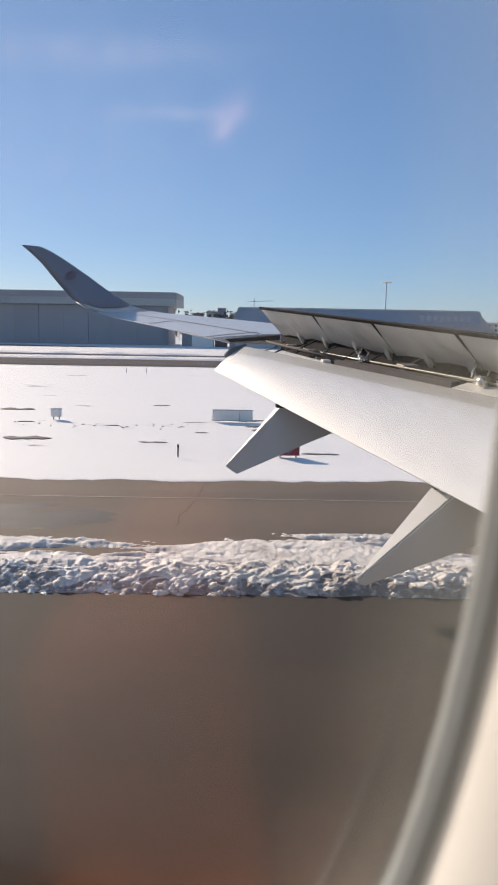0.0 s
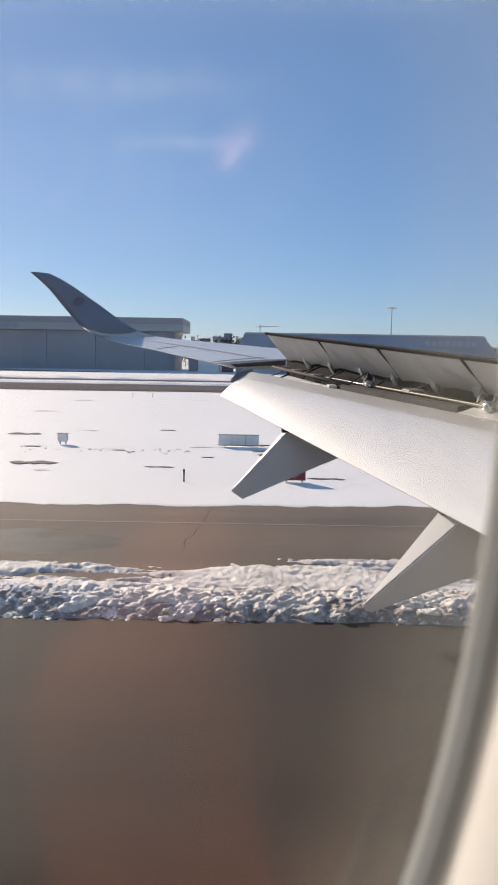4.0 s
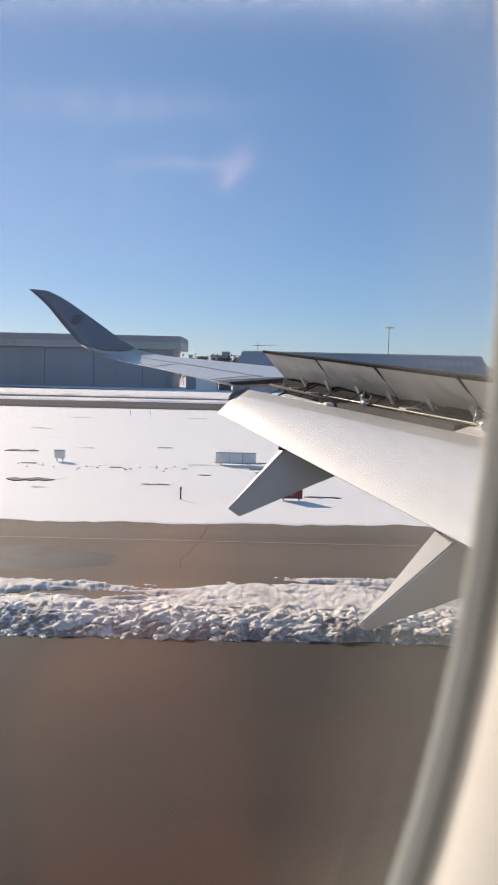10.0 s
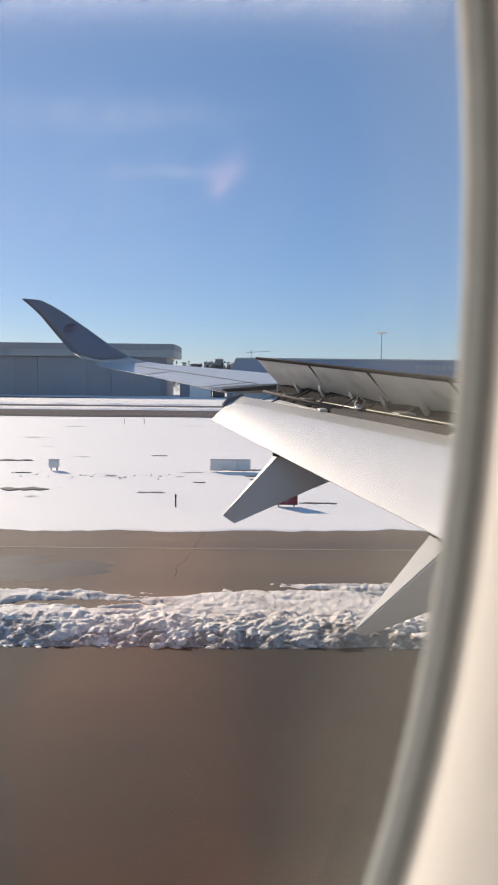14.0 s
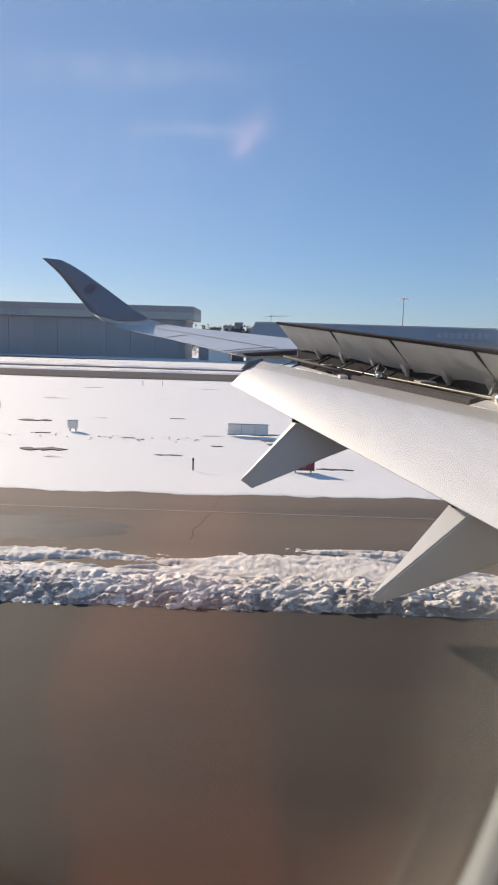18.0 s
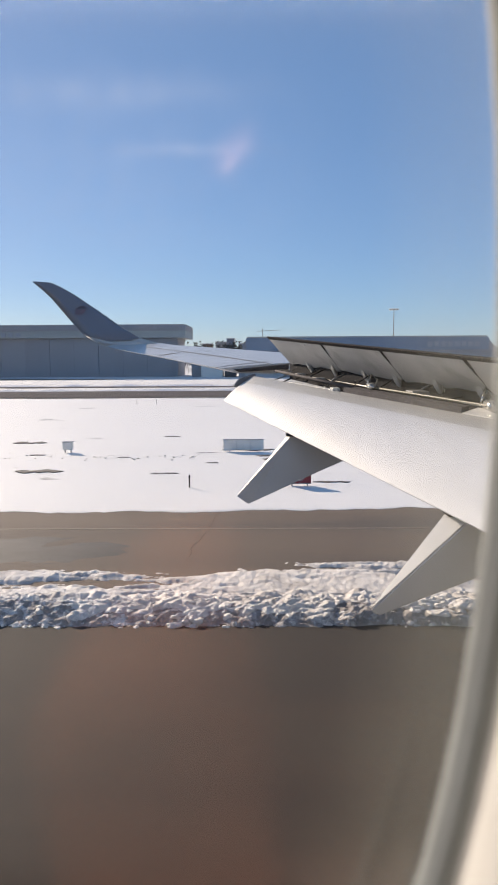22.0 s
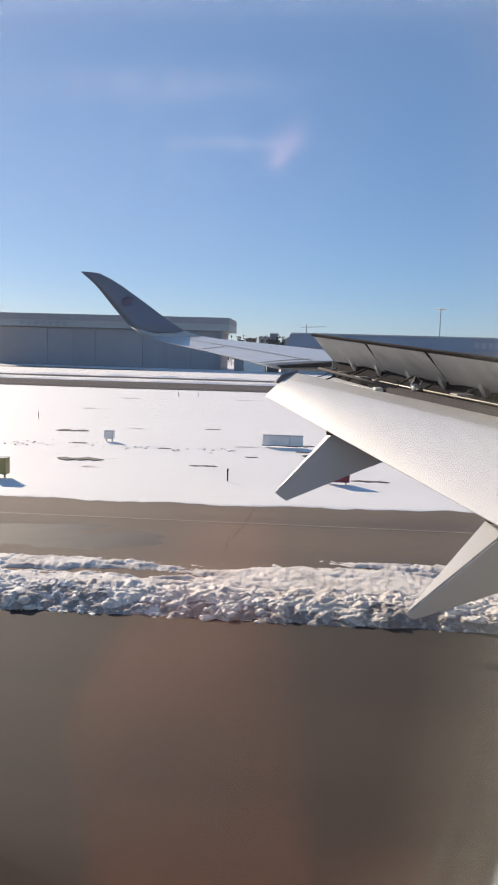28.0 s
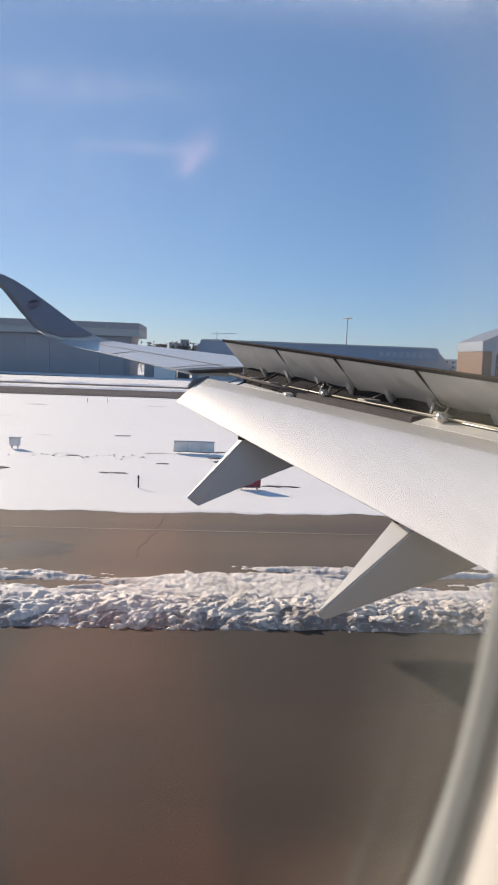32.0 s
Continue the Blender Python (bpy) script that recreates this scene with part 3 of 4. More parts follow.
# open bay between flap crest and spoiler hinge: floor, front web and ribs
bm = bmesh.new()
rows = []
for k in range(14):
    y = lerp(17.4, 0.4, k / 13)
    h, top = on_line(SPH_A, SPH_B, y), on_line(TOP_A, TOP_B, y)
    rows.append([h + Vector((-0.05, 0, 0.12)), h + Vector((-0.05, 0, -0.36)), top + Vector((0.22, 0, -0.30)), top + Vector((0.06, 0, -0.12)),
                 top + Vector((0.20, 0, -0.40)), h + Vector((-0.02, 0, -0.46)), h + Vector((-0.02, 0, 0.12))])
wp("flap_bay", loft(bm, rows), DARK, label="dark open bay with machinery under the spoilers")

# outer wing beyond the flap
def outer_section(y):
    te = [(-0.93, 18.0, -0.24), (-3.17, 23.0, 0.09), (-5.09, 26.3, 0.37), (-5.60, 26.9, 0.50)]
    le = [(3.30, 18.0, -0.06), (-0.45, 23.0, 0.30), (-2.81, 26.3, 0.50), (-3.55, 26.9, 0.60)]
    for k in range(3):
        if y <= te[k + 1][1] or k == 2:
            return on_line(te[k], te[k + 1], y), on_line(le[k], le[k + 1], y)


bm = bmesh.new()
loops = []
for k in range(19):
    y = lerp(18.0, 26.9, k / 18)
    te, le = outer_section(y)
    d = le - te
    th = lerp(0.17, 0.06, k / 18)
    up = [te + d * s + Vector((0, 0, 0.02 + th * 0.35 * math.sin(math.pi * s ** 0.8))) for s in (0, 0.1, 0.25, 0.45, 0.65, 0.85, 0.95)]
    dn = [te + d * s - Vector((0, 0, th * math.sin(math.pi * (0.04 + 0.96 * s) ** 0.7))) for s in (1.0, 0.9, 0.6, 0.3, 0.1)]
    loops.append(up + dn)
loft(bm, loops)
outer = wp("outer_wing", bm, WING, label="tapering pale outer wing bending upward", smooth=True)
outer.modifiers.new("edges", "EDGE_SPLIT").split_angle = radians(45)


def outer_line(y0, s0, y1, s1, w, name):
    b = bmesh.new()
    lp = []
    for k in range(15):
        y, s = lerp(y0, y1, k / 14), lerp(s0, s1, k / 14)
        te, le = outer_section(y)
        d = le - te
        th = lerp(0.17, 0.06, (y - 18) / 8.9)
        c = te + d * s + Vector((0, 0, 0.024 + th * 0.35 * math.sin(math.pi * s ** 0.8)))
        e = Vector((w, 0, 0)) if abs(y1 - y0) > 1 else Vector((0, w, 0))
        lp.append([c - e, c + Vector((0, 0, 0.008)), c + e])
    wp(name, loft(b, lp), LINE, outer)


outer_line(18.1, 0.30, 26.0, 0.42, 0.035, "aileron_joint")
outer_line(23.0, 0.02, 23.15, 0.30, 0.05, "aileron_end_joint")
outer_line(18.25, 0.0, 18.5, 0.34, 0.04, "aileron_end_joint")

# dark slab that paints the shade in the gap between outer wing and flap
bm = bmesh.new()
loft(bm, [[Vector(p) for p in ((-0.55, 17.9, -0.26), (0.95, 17.6, -0.10), (1.1, 17.6, -0.22), (-0.45, 17.9, -0.31))],
          [Vector(p) for p in ((-0.60, 18.05, -0.24), (0.95, 18.05, -0.08), (1.1, 18.05, -0.22), (-0.45, 18.05, -0.31))]])
wp("aileron_gap_shade", bm, GAPSHADE_FITTING, outer)

# winglet: a blade that curves up and back, thin in section
def winglet_rows():
    front = [(-3.55, 26.75, 0.575), (-4.47, 27.25, 0.84), (-5.11, 27.80, 1.21), (-6.12, 28.40, 1.88), (-7.17, 28.90, 2.55), (-7.72, 29.13, 2.86), (-8.21, 29.30, 3.08), (-8.85, 29.40, 3.14)]
    back = [(-5.50, 26.80, 0.48), (-6.05, 27.20, 0.66), (-6.59, 27.60, 0.97), (-7.30, 28.30, 1.61), (-8.10, 28.90, 2.42), (-8.50, 29.14, 2.76), (-8.85, 29.34, 3.02), (-9.00, 29.41, 3.125)]
    return list(zip(front, back))


def blade(bm, rows, thick, first=None):
    loops = []
    for k, (f, b) in enumerate(rows):
        f, b = Vector(f), Vector(b)
        d = b - f
        g = Vector(rows[min(k + 1, len(rows) - 1)][0]) - Vector(rows[max(k - 1, 0)][0])
        nrm = d.cross(g).normalized()
        if nrm.y > 0:
            nrm = -nrm
        t = thick * (1 - 0.75 * k / (len(rows) - 1))
        loops.append([f, f + d * 0.1 + nrm * t * 0.6, f + d * 0.35 + nrm * t, f + d * 0.7 + nrm * t * 0.45, b, f + d * 0.7 - nrm * t * 0.45, f + d * 0.35 - nrm * t, f + d * 0.1 - nrm * t * 0.6])
    if first:
        loops[0] = first
    return loft(bm, loops)


rows = winglet_rows()
bm = bmesh.new()
blade(bm, rows[:3], 0.045)
base = wp("winglet_root", bm, WING, label="pale upturned winglet root", smooth=True)
bm = bmesh.new()


def on_root(u, s, lift):
    """A point of the winglet's root: u rows up from its foot, s of the chord back."""
    k = min(1, int(u))
    a = [Vector(r[0]).lerp(Vector(r[1]), s) for r in rows[:3]]
    nrm = (Vector(rows[1][1]) - Vector(rows[1][0])).cross(Vector(rows[2][0]) - Vector(rows[0][0])).normalized()
    if nrm.y > 0:
        nrm = -nrm
    return a[k].lerp(a[k + 1], u - k) + nrm * lift


# the paint ends in a shallow curve across the root
first = [on_root(u, s, l) for u, s, l in ((0.90, 0.0, 0.0), (0.75, 0.1, 0.05), (0.50, 0.35, 0.080), (0.75, 0.7, 0.065), (1.80, 1.0, 0.0), (0.75, 0.7, -0.065), (0.40, 0.35, -0.080), (0.75, 0.1, -0.05))]
blade(bm, [rows[1]] + rows[2:], 0.050, first)
winglet = wp("winglet", bm, WINGLET, label="dark blue-grey curved winglet with a burgundy emblem", smooth=True)
# the emblem: a rounded blot under one curved stroke, laid on the blade
def on_blade(u, v):
    """A point over the winglet's inner face: metres along the chord and up the blade from the emblem's middle."""
    lo, hi = rows[3], rows[4]
    up_s = 0.20 + v / 1.20
    f, b = Vector(lo[0]).lerp(Vector(hi[0]), up_s), Vector(lo[1]).lerp(Vector(hi[1]), up_s)
    nrm = (b - f).cross(Vector(hi[0]) - Vector(lo[0])).normalized()
    if nrm.y > 0:
        nrm = -nrm
    return f.lerp(b, 0.52 - u / (b - f).length) + nrm * 0.047


bm = bmesh.new()
blot = [(0.02 + 0.23 * math.cos(a) * (1 + 0.35 * math.sin(2 * a)), -0.06 + 0.16 * math.sin(a) * (1 + 0.25 * math.cos(3 * a))) for a in (k * math.tau / 20 for k in range(20))]
bm.faces.new([bm.verts.new(on_blade(u, v)) for u, v in blot])
arc = [(0.16 + 0.22 * math.cos(a), 0.02 + 0.15 * math.sin(a), 0.070 * (1 - abs(k - 7) / 9)) for k, a in ((k, radians(150 - 12 * k)) for k in range(15))]
for (u0, v0, w0), (u1, v1, w1) in zip(arc, arc[1:]):
    bm.faces.new([bm.verts.new(on_blade(u, v)) for u, v in ((u0, v0 - w0), (u0, v0 + w0), (u1, v1 + w1), (u1, v1 - w1))])
bmesh.ops.solidify(bm, geom=bm.faces[:], thickness=0.003)
wp("emblem", bm, BURGUNDY, winglet, "faded burgundy emblem")


# spoilers: raised panels with dark trailing seals and hinge brackets
def spoiler(y0, y1):
    def corner(y, s, off):
        y += 0.7 * (1 - s) * min(1.0, (17.2 - y) / 3.5)
        h, t = on_line(SPH_A, SPH_B, y), on_line(SPT_A, SPT_B, y)
        d = t - h
        nrm = Vector((-d.z, 0, d.x)).normalized()
        return h + d * s + nrm * off
    b = bmesh.new()
    n = 6
    loops = []
    for k in range(n + 1):
        y = lerp(y0 - 0.015, y1 + 0.015, k / n)
        # jagged shadow band at the panel's foot, shaped as a wavy edge
        low = 0.05 + 0.045 * math.sin(k * 2.2 + y0)
        loops.append([corner(y, low, 0.05), corner(y, low + 0.04, 0.07), corner(y, 0.5, 0.05), corner(y, 0.93, 0.012), corner(y, 0.93, -0.004), corner(y, 0.5, -0.012), corner(y, low, -0.02)])
    sp = wp("spoiler", loft(b, loops), UNDER, label="raised spoiler panel with a stained underside")
    b = bmesh.new()
    loft(b, [[corner(y, 0.925, 0.026), corner(y, 1.0, 0.018), corner(y, 1.0, -0.006), corner(y, 0.925, -0.008)] for y in (y0, (y0 + y1) / 2, y1)])
    wp("edge_seal", b, SEAL, sp, "dark edge seal")
    b = bmesh.new()
    loft(b, [[corner(y, s, 0.062 - 0.03 * s) for y in (y1 - 0.015, y1 + 0.03)] + [corner(y, s, 0.0) for y in (y1 + 0.03, y1 - 0.015)] for s in (0.06, 0.5, 0.985)])
    wp("joint_seal", b, SEAL, sp)
    for f, wd in ((0.45, 0.13), (0.92, 0.15)):
        y = lerp(y0, y1, f)
        b = bmesh.new()
        loft(b, [[corner(yy, 0.28, 0.060), corner(yy, 0.13, 0.105), corner(yy, -0.16, 0.15), corner(yy, -0.19, 0.105), corner(yy, 0.05, 0.05)] for yy in (y - wd / 2, y + wd / 2)])
        bmesh.ops.bevel(b, geom=b.edges[:], offset=0.012, segments=1, affect="EDGES")
        wp("hinge_bracket", b, BRACKET, sp, "pale hinge bracket")
    b = bmesh.new()
    y = lerp(y0, y1, 0.5)
    tube(b, [corner(y, 0.16, 0.06), corner(y, -0.16, 0.12)], [0.016, 0.02], 10)
    wp("actuator", b, BAYGREY, sp, "metal spoiler actuator", smooth=True)
    return sp


edges = [17.2, 13.38, 10.72, 8.35, 5.9, 3.5]
for a, b in zip(edges, edges[1:]):
    spoiler(a, b)

# shafts, pipes and fittings along the bay
def bay_point(y, s, dz):
    h, top = on_line(SPH_A, SPH_B, y), on_line(TOP_A, TOP_B, y)
    return top.lerp(h, s) + Vector((0, 0, dz))


bm = bmesh.new()
tube(bm, [bay_point(y, 0.30, 0.05) for y in (11.6, 9.8, 7.0, 4.0)], 0.015, 10)
wp("torque_shaft", bm, PRIMER, label="pale yellow drive shaft", smooth=True)
bm = bmesh.new()
tube(bm, [bay_point(17.0, 0.42, 0.02), bay_point(14.5, 0.30, 0.03), bay_point(12.1, 0.16, 0.04)], 0.034, 10)
wp("hydraulic_pipe", bm, GAPSHADE_FITTING, label="dark grey pipe along the open bay", smooth=True)
bm = bmesh.new()
tube(bm, [bay_point(y, 0.55, -0.05) for y in (16.5, 12.0, 8.0, 4.0)], 0.018, 8)
wp("hydraulic_pipe", bm, STEEL, smooth=True)
for y, s in ((11.6, 0.3), (8.4, 0.3), (6.2, 0.3)):
    bm = bmesh.new()
    c = bay_point(y, s, 0.05)
    tube(bm, [c + Vector((0, 0.16, 0)), c + Vector((0, -0.16, 0))], 0.07, 12)
    tube(bm, [c + Vector((0, 0.05, -0.1)), c + Vector((0.10, 0.05, 0.13))], 0.014, 8)
    tube(bm, [c + Vector((0.05, -0.15, -0.1)), c + Vector((-0.10, -0.2, 0.08))], 0.012, 8)
    tube(bm, [c + Vector((-0.04, 0.3, 0.02)), c + Vector((0.05, 0.42, 0.2)), c + Vector((0.14, 0.36, 0.1))], 0.016, 8)
    wp("rotary_actuator", bm, STEEL, label="shiny metal actuator with levers", smooth=True)
for y, s, l, w, m in ((12.75, 0.10, 0.22, 0.07, BRACKET), (15.5, 0.5, 0.25, 0.10, BAYGREY), (14.2, 0.45, 0.22, 0.1, BAYGREY), (10.5, 0.55, 0.25, 0.12, BAYGREY)):
    bm = bmesh.new()
    c = bay_point(y, s, -0.01)
    box(bm, c.x - w, c.y - l, c.z - 0.03, c.x + w, c.y + l, c.z + 0.03, 0.015)
    wp("bay_panel", bm, m)
random.seed(4)
for k in range(12):
    y = 16.6 - 1.0 * k
    bm = bmesh.new()
    a = bay_point(y, random.uniform(0.1, 0.3), -0.10)
    b = bay_point(y - random.uniform(-0.2, 0.25), random.uniform(0.75, 0.95), random.uniform(-0.1, 0.06))
    tube(bm, [a, a.lerp(b, 0.5) + Vector((0, 0, random.uniform(-0.05, 0.08))), b], random.uniform(0.010, 0.02), 6)
    wp("bay_rib", bm, (BAYGREY, DARK, DARK)[k % 3], smooth=True)
# white shroud panel inboard of the dark box; strip beyond stands in for snow
for y0, y1, s0, s1, s2 in ((15.2, 12.6, 0.01, 0.15, 0.03), (8.68, 3.4, 0.01, 0.30, 0.30)):
    bm = bmesh.new()
    loft(bm, [[bay_point(y, s0, 0.012), bay_point(y, w, 0.012), bay_point(y, w, 0.0), bay_point(y, s0, 0.0)] for y, w in ((y0, s1), ((y0 + y1) / 2, (s1 + s2) / 2), (y1, s2))])
    wp("bay_edge_strip", bm, WING, label="white strip at the bay edge")
# slim shroud box that closes the bay's rear edge
bm = bmesh.new()
loft(bm, [[bay_point(y, 0.06, 0.06), bay_point(y, 0.20, 0.05), bay_point(y, 0.20, -0.12), bay_point(y, 0.03, -0.12)] for y in (12.3, 10.5, 8.75)])
wp("shroud_box", bm, GAPSHADE_FITTING, label="dark shroud box at the bay edge")


# flap track fairings, hanging down behind the flap
def fairing(y_in, width, lean, rise, top, tip, tip2, low, fwd_top, fwd_low, hinge):
    """Side outline in x and z; the inner face leans outboard towards its upper edge, the section narrows to the tip."""
    out = [Vector((p[0], 0, p[1])) for p in (top, tip, tip2, low, fwd_low, fwd_top)]
    wid = [0.9 * width, 0.10 * width, 0.12 * width, width * 0.85, width, width]
    lean_y = [lean, 0.1 * lean, 0.0, 0.0, 0.0, lean]
    b = bmesh.new()
    inner = [b.verts.new((p.x, y_in + k, p.z)) for p, k in zip(out, lean_y)]
    lift = [rise * width, 0.0, 0.0, 0.0, 0.0, rise * width]
    outer_v = [b.verts.new((p.x - k, y_in + w + l, p.z + k)) for p, w, k, l in zip(out, wid, lift, lean_y)]
    for ring_v in (inner, outer_v):
        b.faces.new(ring_v[:4])
        b.faces.new((ring_v[0], ring_v[3], ring_v[4], ring_v[5]))
    for i in range(6):
        j = (i + 1) % 6
        b.faces.new((inner[i], inner[j], outer_v[j], outer_v[i]))
    bmesh.ops.recalc_face_normals(b, faces=b.faces)
    bmesh.ops.bevel(b, geom=b.edges[:], offset=0.015, segments=2, affect="EDGES", clamp_overlap=True)
    f = wp("flap_track_fairing", b, FAIRING, label="pointed grey flap track fairing")
    b = bmesh.new()
    hx, hz = hinge
    box(b, hx - 0.06, y_in + 0.10, hz - 0.035, hx + 0.07, y_in + 0.30, hz + 0.02, 0.02)
    wp("hinge_cover", b, GAPSHADE_FITTING, f, "dark hinge at the fairing top")
    return f


fairing(11.1, 0.12, 0.26, 0.25, (0.53, -1.20), (-0.33, -2.12), (-0.15, -2.24), (1.06, -1.68), (2.2, -0.80), (2.6, -1.03), (0.50, -1.165))
fairing(5.78, 0.30, 0.0, 0.26, (1.70, -1.315), (0.92, -2.055), (0.985, -2.11), (1.79, -1.79), (3.4, -0.95), (3.6, -1.13), (1.62, -1.265))

# ---- cabin: wall with the window, floor, ceiling and the seat behind ----


def oval(a, b, y, n=72):
    pts = []
    for k in range(n):
        c, s = math.cos(k * math.tau / n), math.sin(k * math.tau / n)
        pts.append(Vector((WX + a * c, y, WZ + b * s)))
    return pts


def rim(y, x0, x1, z0, z1, n=72):
    pts = []
    for k in range(n):
        c, s = math.cos(k * math.tau / n), math.sin(k * math.tau / n)
        f = 1 / max(abs(c), abs(s))
        pts.append(Vector((lerp(x0, x1, (c * f + 1) / 2), y, lerp(z0, z1, (s * f + 1) / 2))))
    return pts


bm = bmesh.new()
loft(bm, [rim(0.130, -2.0, 2.0, 4.7, 7.1), rim(0.130, WX - 0.2, WX + 0.2, WZ - 0.33, WZ + 0.33), oval(WA + 0.030, WB + 0.032, 0.130), oval(WA + 0.022, WB + 0.024, 0.136), oval(WA + 0.0120, WB + 0.0125, 0.149), oval(WA + 0.0067, WB + 0.0069, 0.158), oval(WA + 0.0064, WB + 0.0066, 0.163)], caps=False)
wall = tagged(part("wall_cabin", bm, LINING, smooth=True), "cream cabin side wall with an oval window opening", "wall", kind="structure")
wall.modifiers.new("edges", "EDGE_SPLIT").split_angle = radians(40)
bm = bmesh.new()
loft(bm, [rim(0.215, -2.0, 2.0, 4.7, 7.1), oval(WA + 0.06, WB + 0.07, 0.215), oval(WA + 0.05, WB + 0.06, 0.205), oval(WA + 0.0145, WB + 0.0155, 0.2)], caps=False)
tagged(part("wall_outer_skin", bm, SKIN), "white painted outer skin of the fuselage", "wall", kind="structure")

# the round fuselage that the cabin lies in
def ring(x, gap):
    a0 = math.asin(1.2 / 2.98) if gap else 0.0
    n = 56
    return [Vector((x, -2.516 + 2.98 * math.cos(a), 5.9 + 2.98 * math.sin(a))) for a in (a0 + (math.tau - 2 * a0) * k / n for k in range(n + 1))]


for x0, x1, gap in ((-13.0, -2.0, False), (-2.0, 2.0, True), (2.0, 13.0, False)):
    bm = bmesh.new()
    outer_r = [ring(x, gap) for x in (x0, x1)]
    loft(bm, [[p for p in r] + [Vector((p.x, -2.516 + (p.y + 2.516) * 0.985, 5.9 + (p.z - 5.9) * 0.985)) for p in reversed(r)] for r in outer_r])
    tagged(part("wall_fuselage", bm, SKIN, smooth=False), "white painted round airliner fuselage section", "wall", kind="structure")
for x in (-13.0, 13.0):
    bm = bmesh.new()
    tube(bm, [(x - 0.03, -2.516, 5.9), (x + 0.03, -2.516, 5.9)], 2.93, 56)
    tagged(part("wall_bulkhead", bm, SKIN), "plain wall that closes the fuselage", "wall", kind="structure")

window = thing("window_1", (WX, 0.17, WZ), "oval aircraft window with grey gasket and clear pane", "window", kind="structure")


def win(name, bm, m, label="", smooth=True):
    ob = part(name, bm, m, window, label, smooth)
    ob.matrix_parent_inverse = Matrix.Translation((-WX, -0.17, -WZ))
    return ob


bm = bmesh.new()
loft(bm, [oval(WA + 0.0087, WB + 0.0089, 0.1640), oval(WA + 0.0068, WB + 0.0070, 0.1632), oval(WA + 0.0058, WB + 0.0059, 0.1645), oval(WA + 0.0044, WB + 0.0044, 0.1665), oval(WA + 0.0145, WB + 0.0155, 0.200)], caps=False)
win("gasket", bm, GASKET, "olive-grey rubber window gasket")
bm = bmesh.new()
loft(bm, [oval(WA + 0.0048, WB + 0.0048, 0.1670), oval(WA + 0.0036, WB + 0.0036, 0.1655), oval(WA + 0.0014, WB + 0.0014, 0.1658), oval(WA, WB, 0.1680), oval(WA + 0.0005, WB + 0.0005, 0.1720)], caps=False)
win("inner_bead", bm, BEAD, "pale bead round the pane")
for y, nm in ((0.172, "inner_pane"), (0.190, "outer_pane")):
    bm = bmesh.new()
    bm.faces.new([bm.verts.new(p) for p in oval(WA + 0.006, WB + 0.006, y)])
    pane = win(nm, bm, GLASS, "clear window pane", False)
    pane.visible_shadow = False
# layer that carries the painted rim reflection
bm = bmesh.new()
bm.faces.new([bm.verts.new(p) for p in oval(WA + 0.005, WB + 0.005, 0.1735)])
film = win("rim_reflection", bm, RIM_HAZE, "thin olive-grey haze with dirt streaks, imitating the rim's reflection", False)
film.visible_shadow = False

bm = bmesh.new()
box(bm, -2.0, -3.2, 4.62, 2.0, 0.215, 4.70)
tagged(part("floor", bm, CARPET), "dark carpeted cabin floor", "floor", kind="structure")
bm = bmesh.new()
box(bm, -2.0, -3.2, 7.1, 2.0, 0.215, 7.16)
tagged(part("ceiling", bm, CABIN), "plain cream cabin ceiling", "ceiling", kind="structure")
for nm, v in (("wall_aft", (-2.06, -3.2, 4.7, -2.0, 0.215, 7.1)), ("wall_forward", (2.0, -3.2, 4.7, 2.06, 0.215, 7.1)), ("wall_far", (-2.0, -3.26, 4.7, 2.0, -3.2, 7.1))):
    bm = bmesh.new()
    box(bm, *v)
    tagged(part(nm, bm, CABIN), "plain cream cabin wall", "wall", kind="structure")
# unseen area lamp, added to brighten the lining and the chairs' reflection
fill_lamp = new("cabin_fill", bpy.data.lights.new("cabin_fill", "AREA"))
fill_lamp.data.shape, fill_lamp.data.size, fill_lamp.data.size_y, fill_lamp.data.energy = "RECTANGLE", 3.0, 1.4, 62.0
fill_lamp.data.color = (1.0, 0.965, 0.92)
fill_lamp.location = (0, -1.15, 7.08)


def seat(x, y):
    """An airliner seat that faces forward, with its cushions and armrests."""
    z = 4.70
    a = thing("cabin_chair", (x, y, z), "brown-red fabric airliner chair in the cabin", "chair", "chairs in the cabin row")
    def p(name, b, m):
        ob = part(name, b, m, a, "", True)
        ob.matrix_parent_inverse = Matrix.Translation((-x, -y, -z))
    b = bmesh.new()
    box(b, x - 0.02, y - 0.22, z + 0.36, x + 0.48, y + 0.22, z + 0.50, 0.05)
    p("cushion", b, CUSHION)
    b = bmesh.new()
    box(b, x - 0.22, y - 0.22, z + 0.40, x, y + 0.22, z + 0.98, 0.06)
    bmesh.ops.rotate(b, cent=(x, y, z + 0.4), matrix=Matrix.Rotation(radians(-12), 3, "Y"), verts=b.verts)
    p("backrest", b, FABRIC)
    b = bmesh.new()
    box(b, x - 0.10, y - 0.24, z, x - 0.02, y + 0.24, z + 0.36, 0.02)
    p("leg_frame", b, MAST)
    b = bmesh.new()
    box(b, x + 0.36, y - 0.24, z, x + 0.44, y + 0.24, z + 0.36, 0.02)
    p("leg_frame", b, MAST)
    for s in (-0.25, 0.25):
        b = bmesh.new()
        box(b, x - 0.02, y + s - 0.025, z + 0.60, x + 0.38, y + s + 0.025, z + 0.65, 0.015)
        p("armrest", b, CABIN)


seat(0.045, -0.60)
seat(0.045, -1.13)

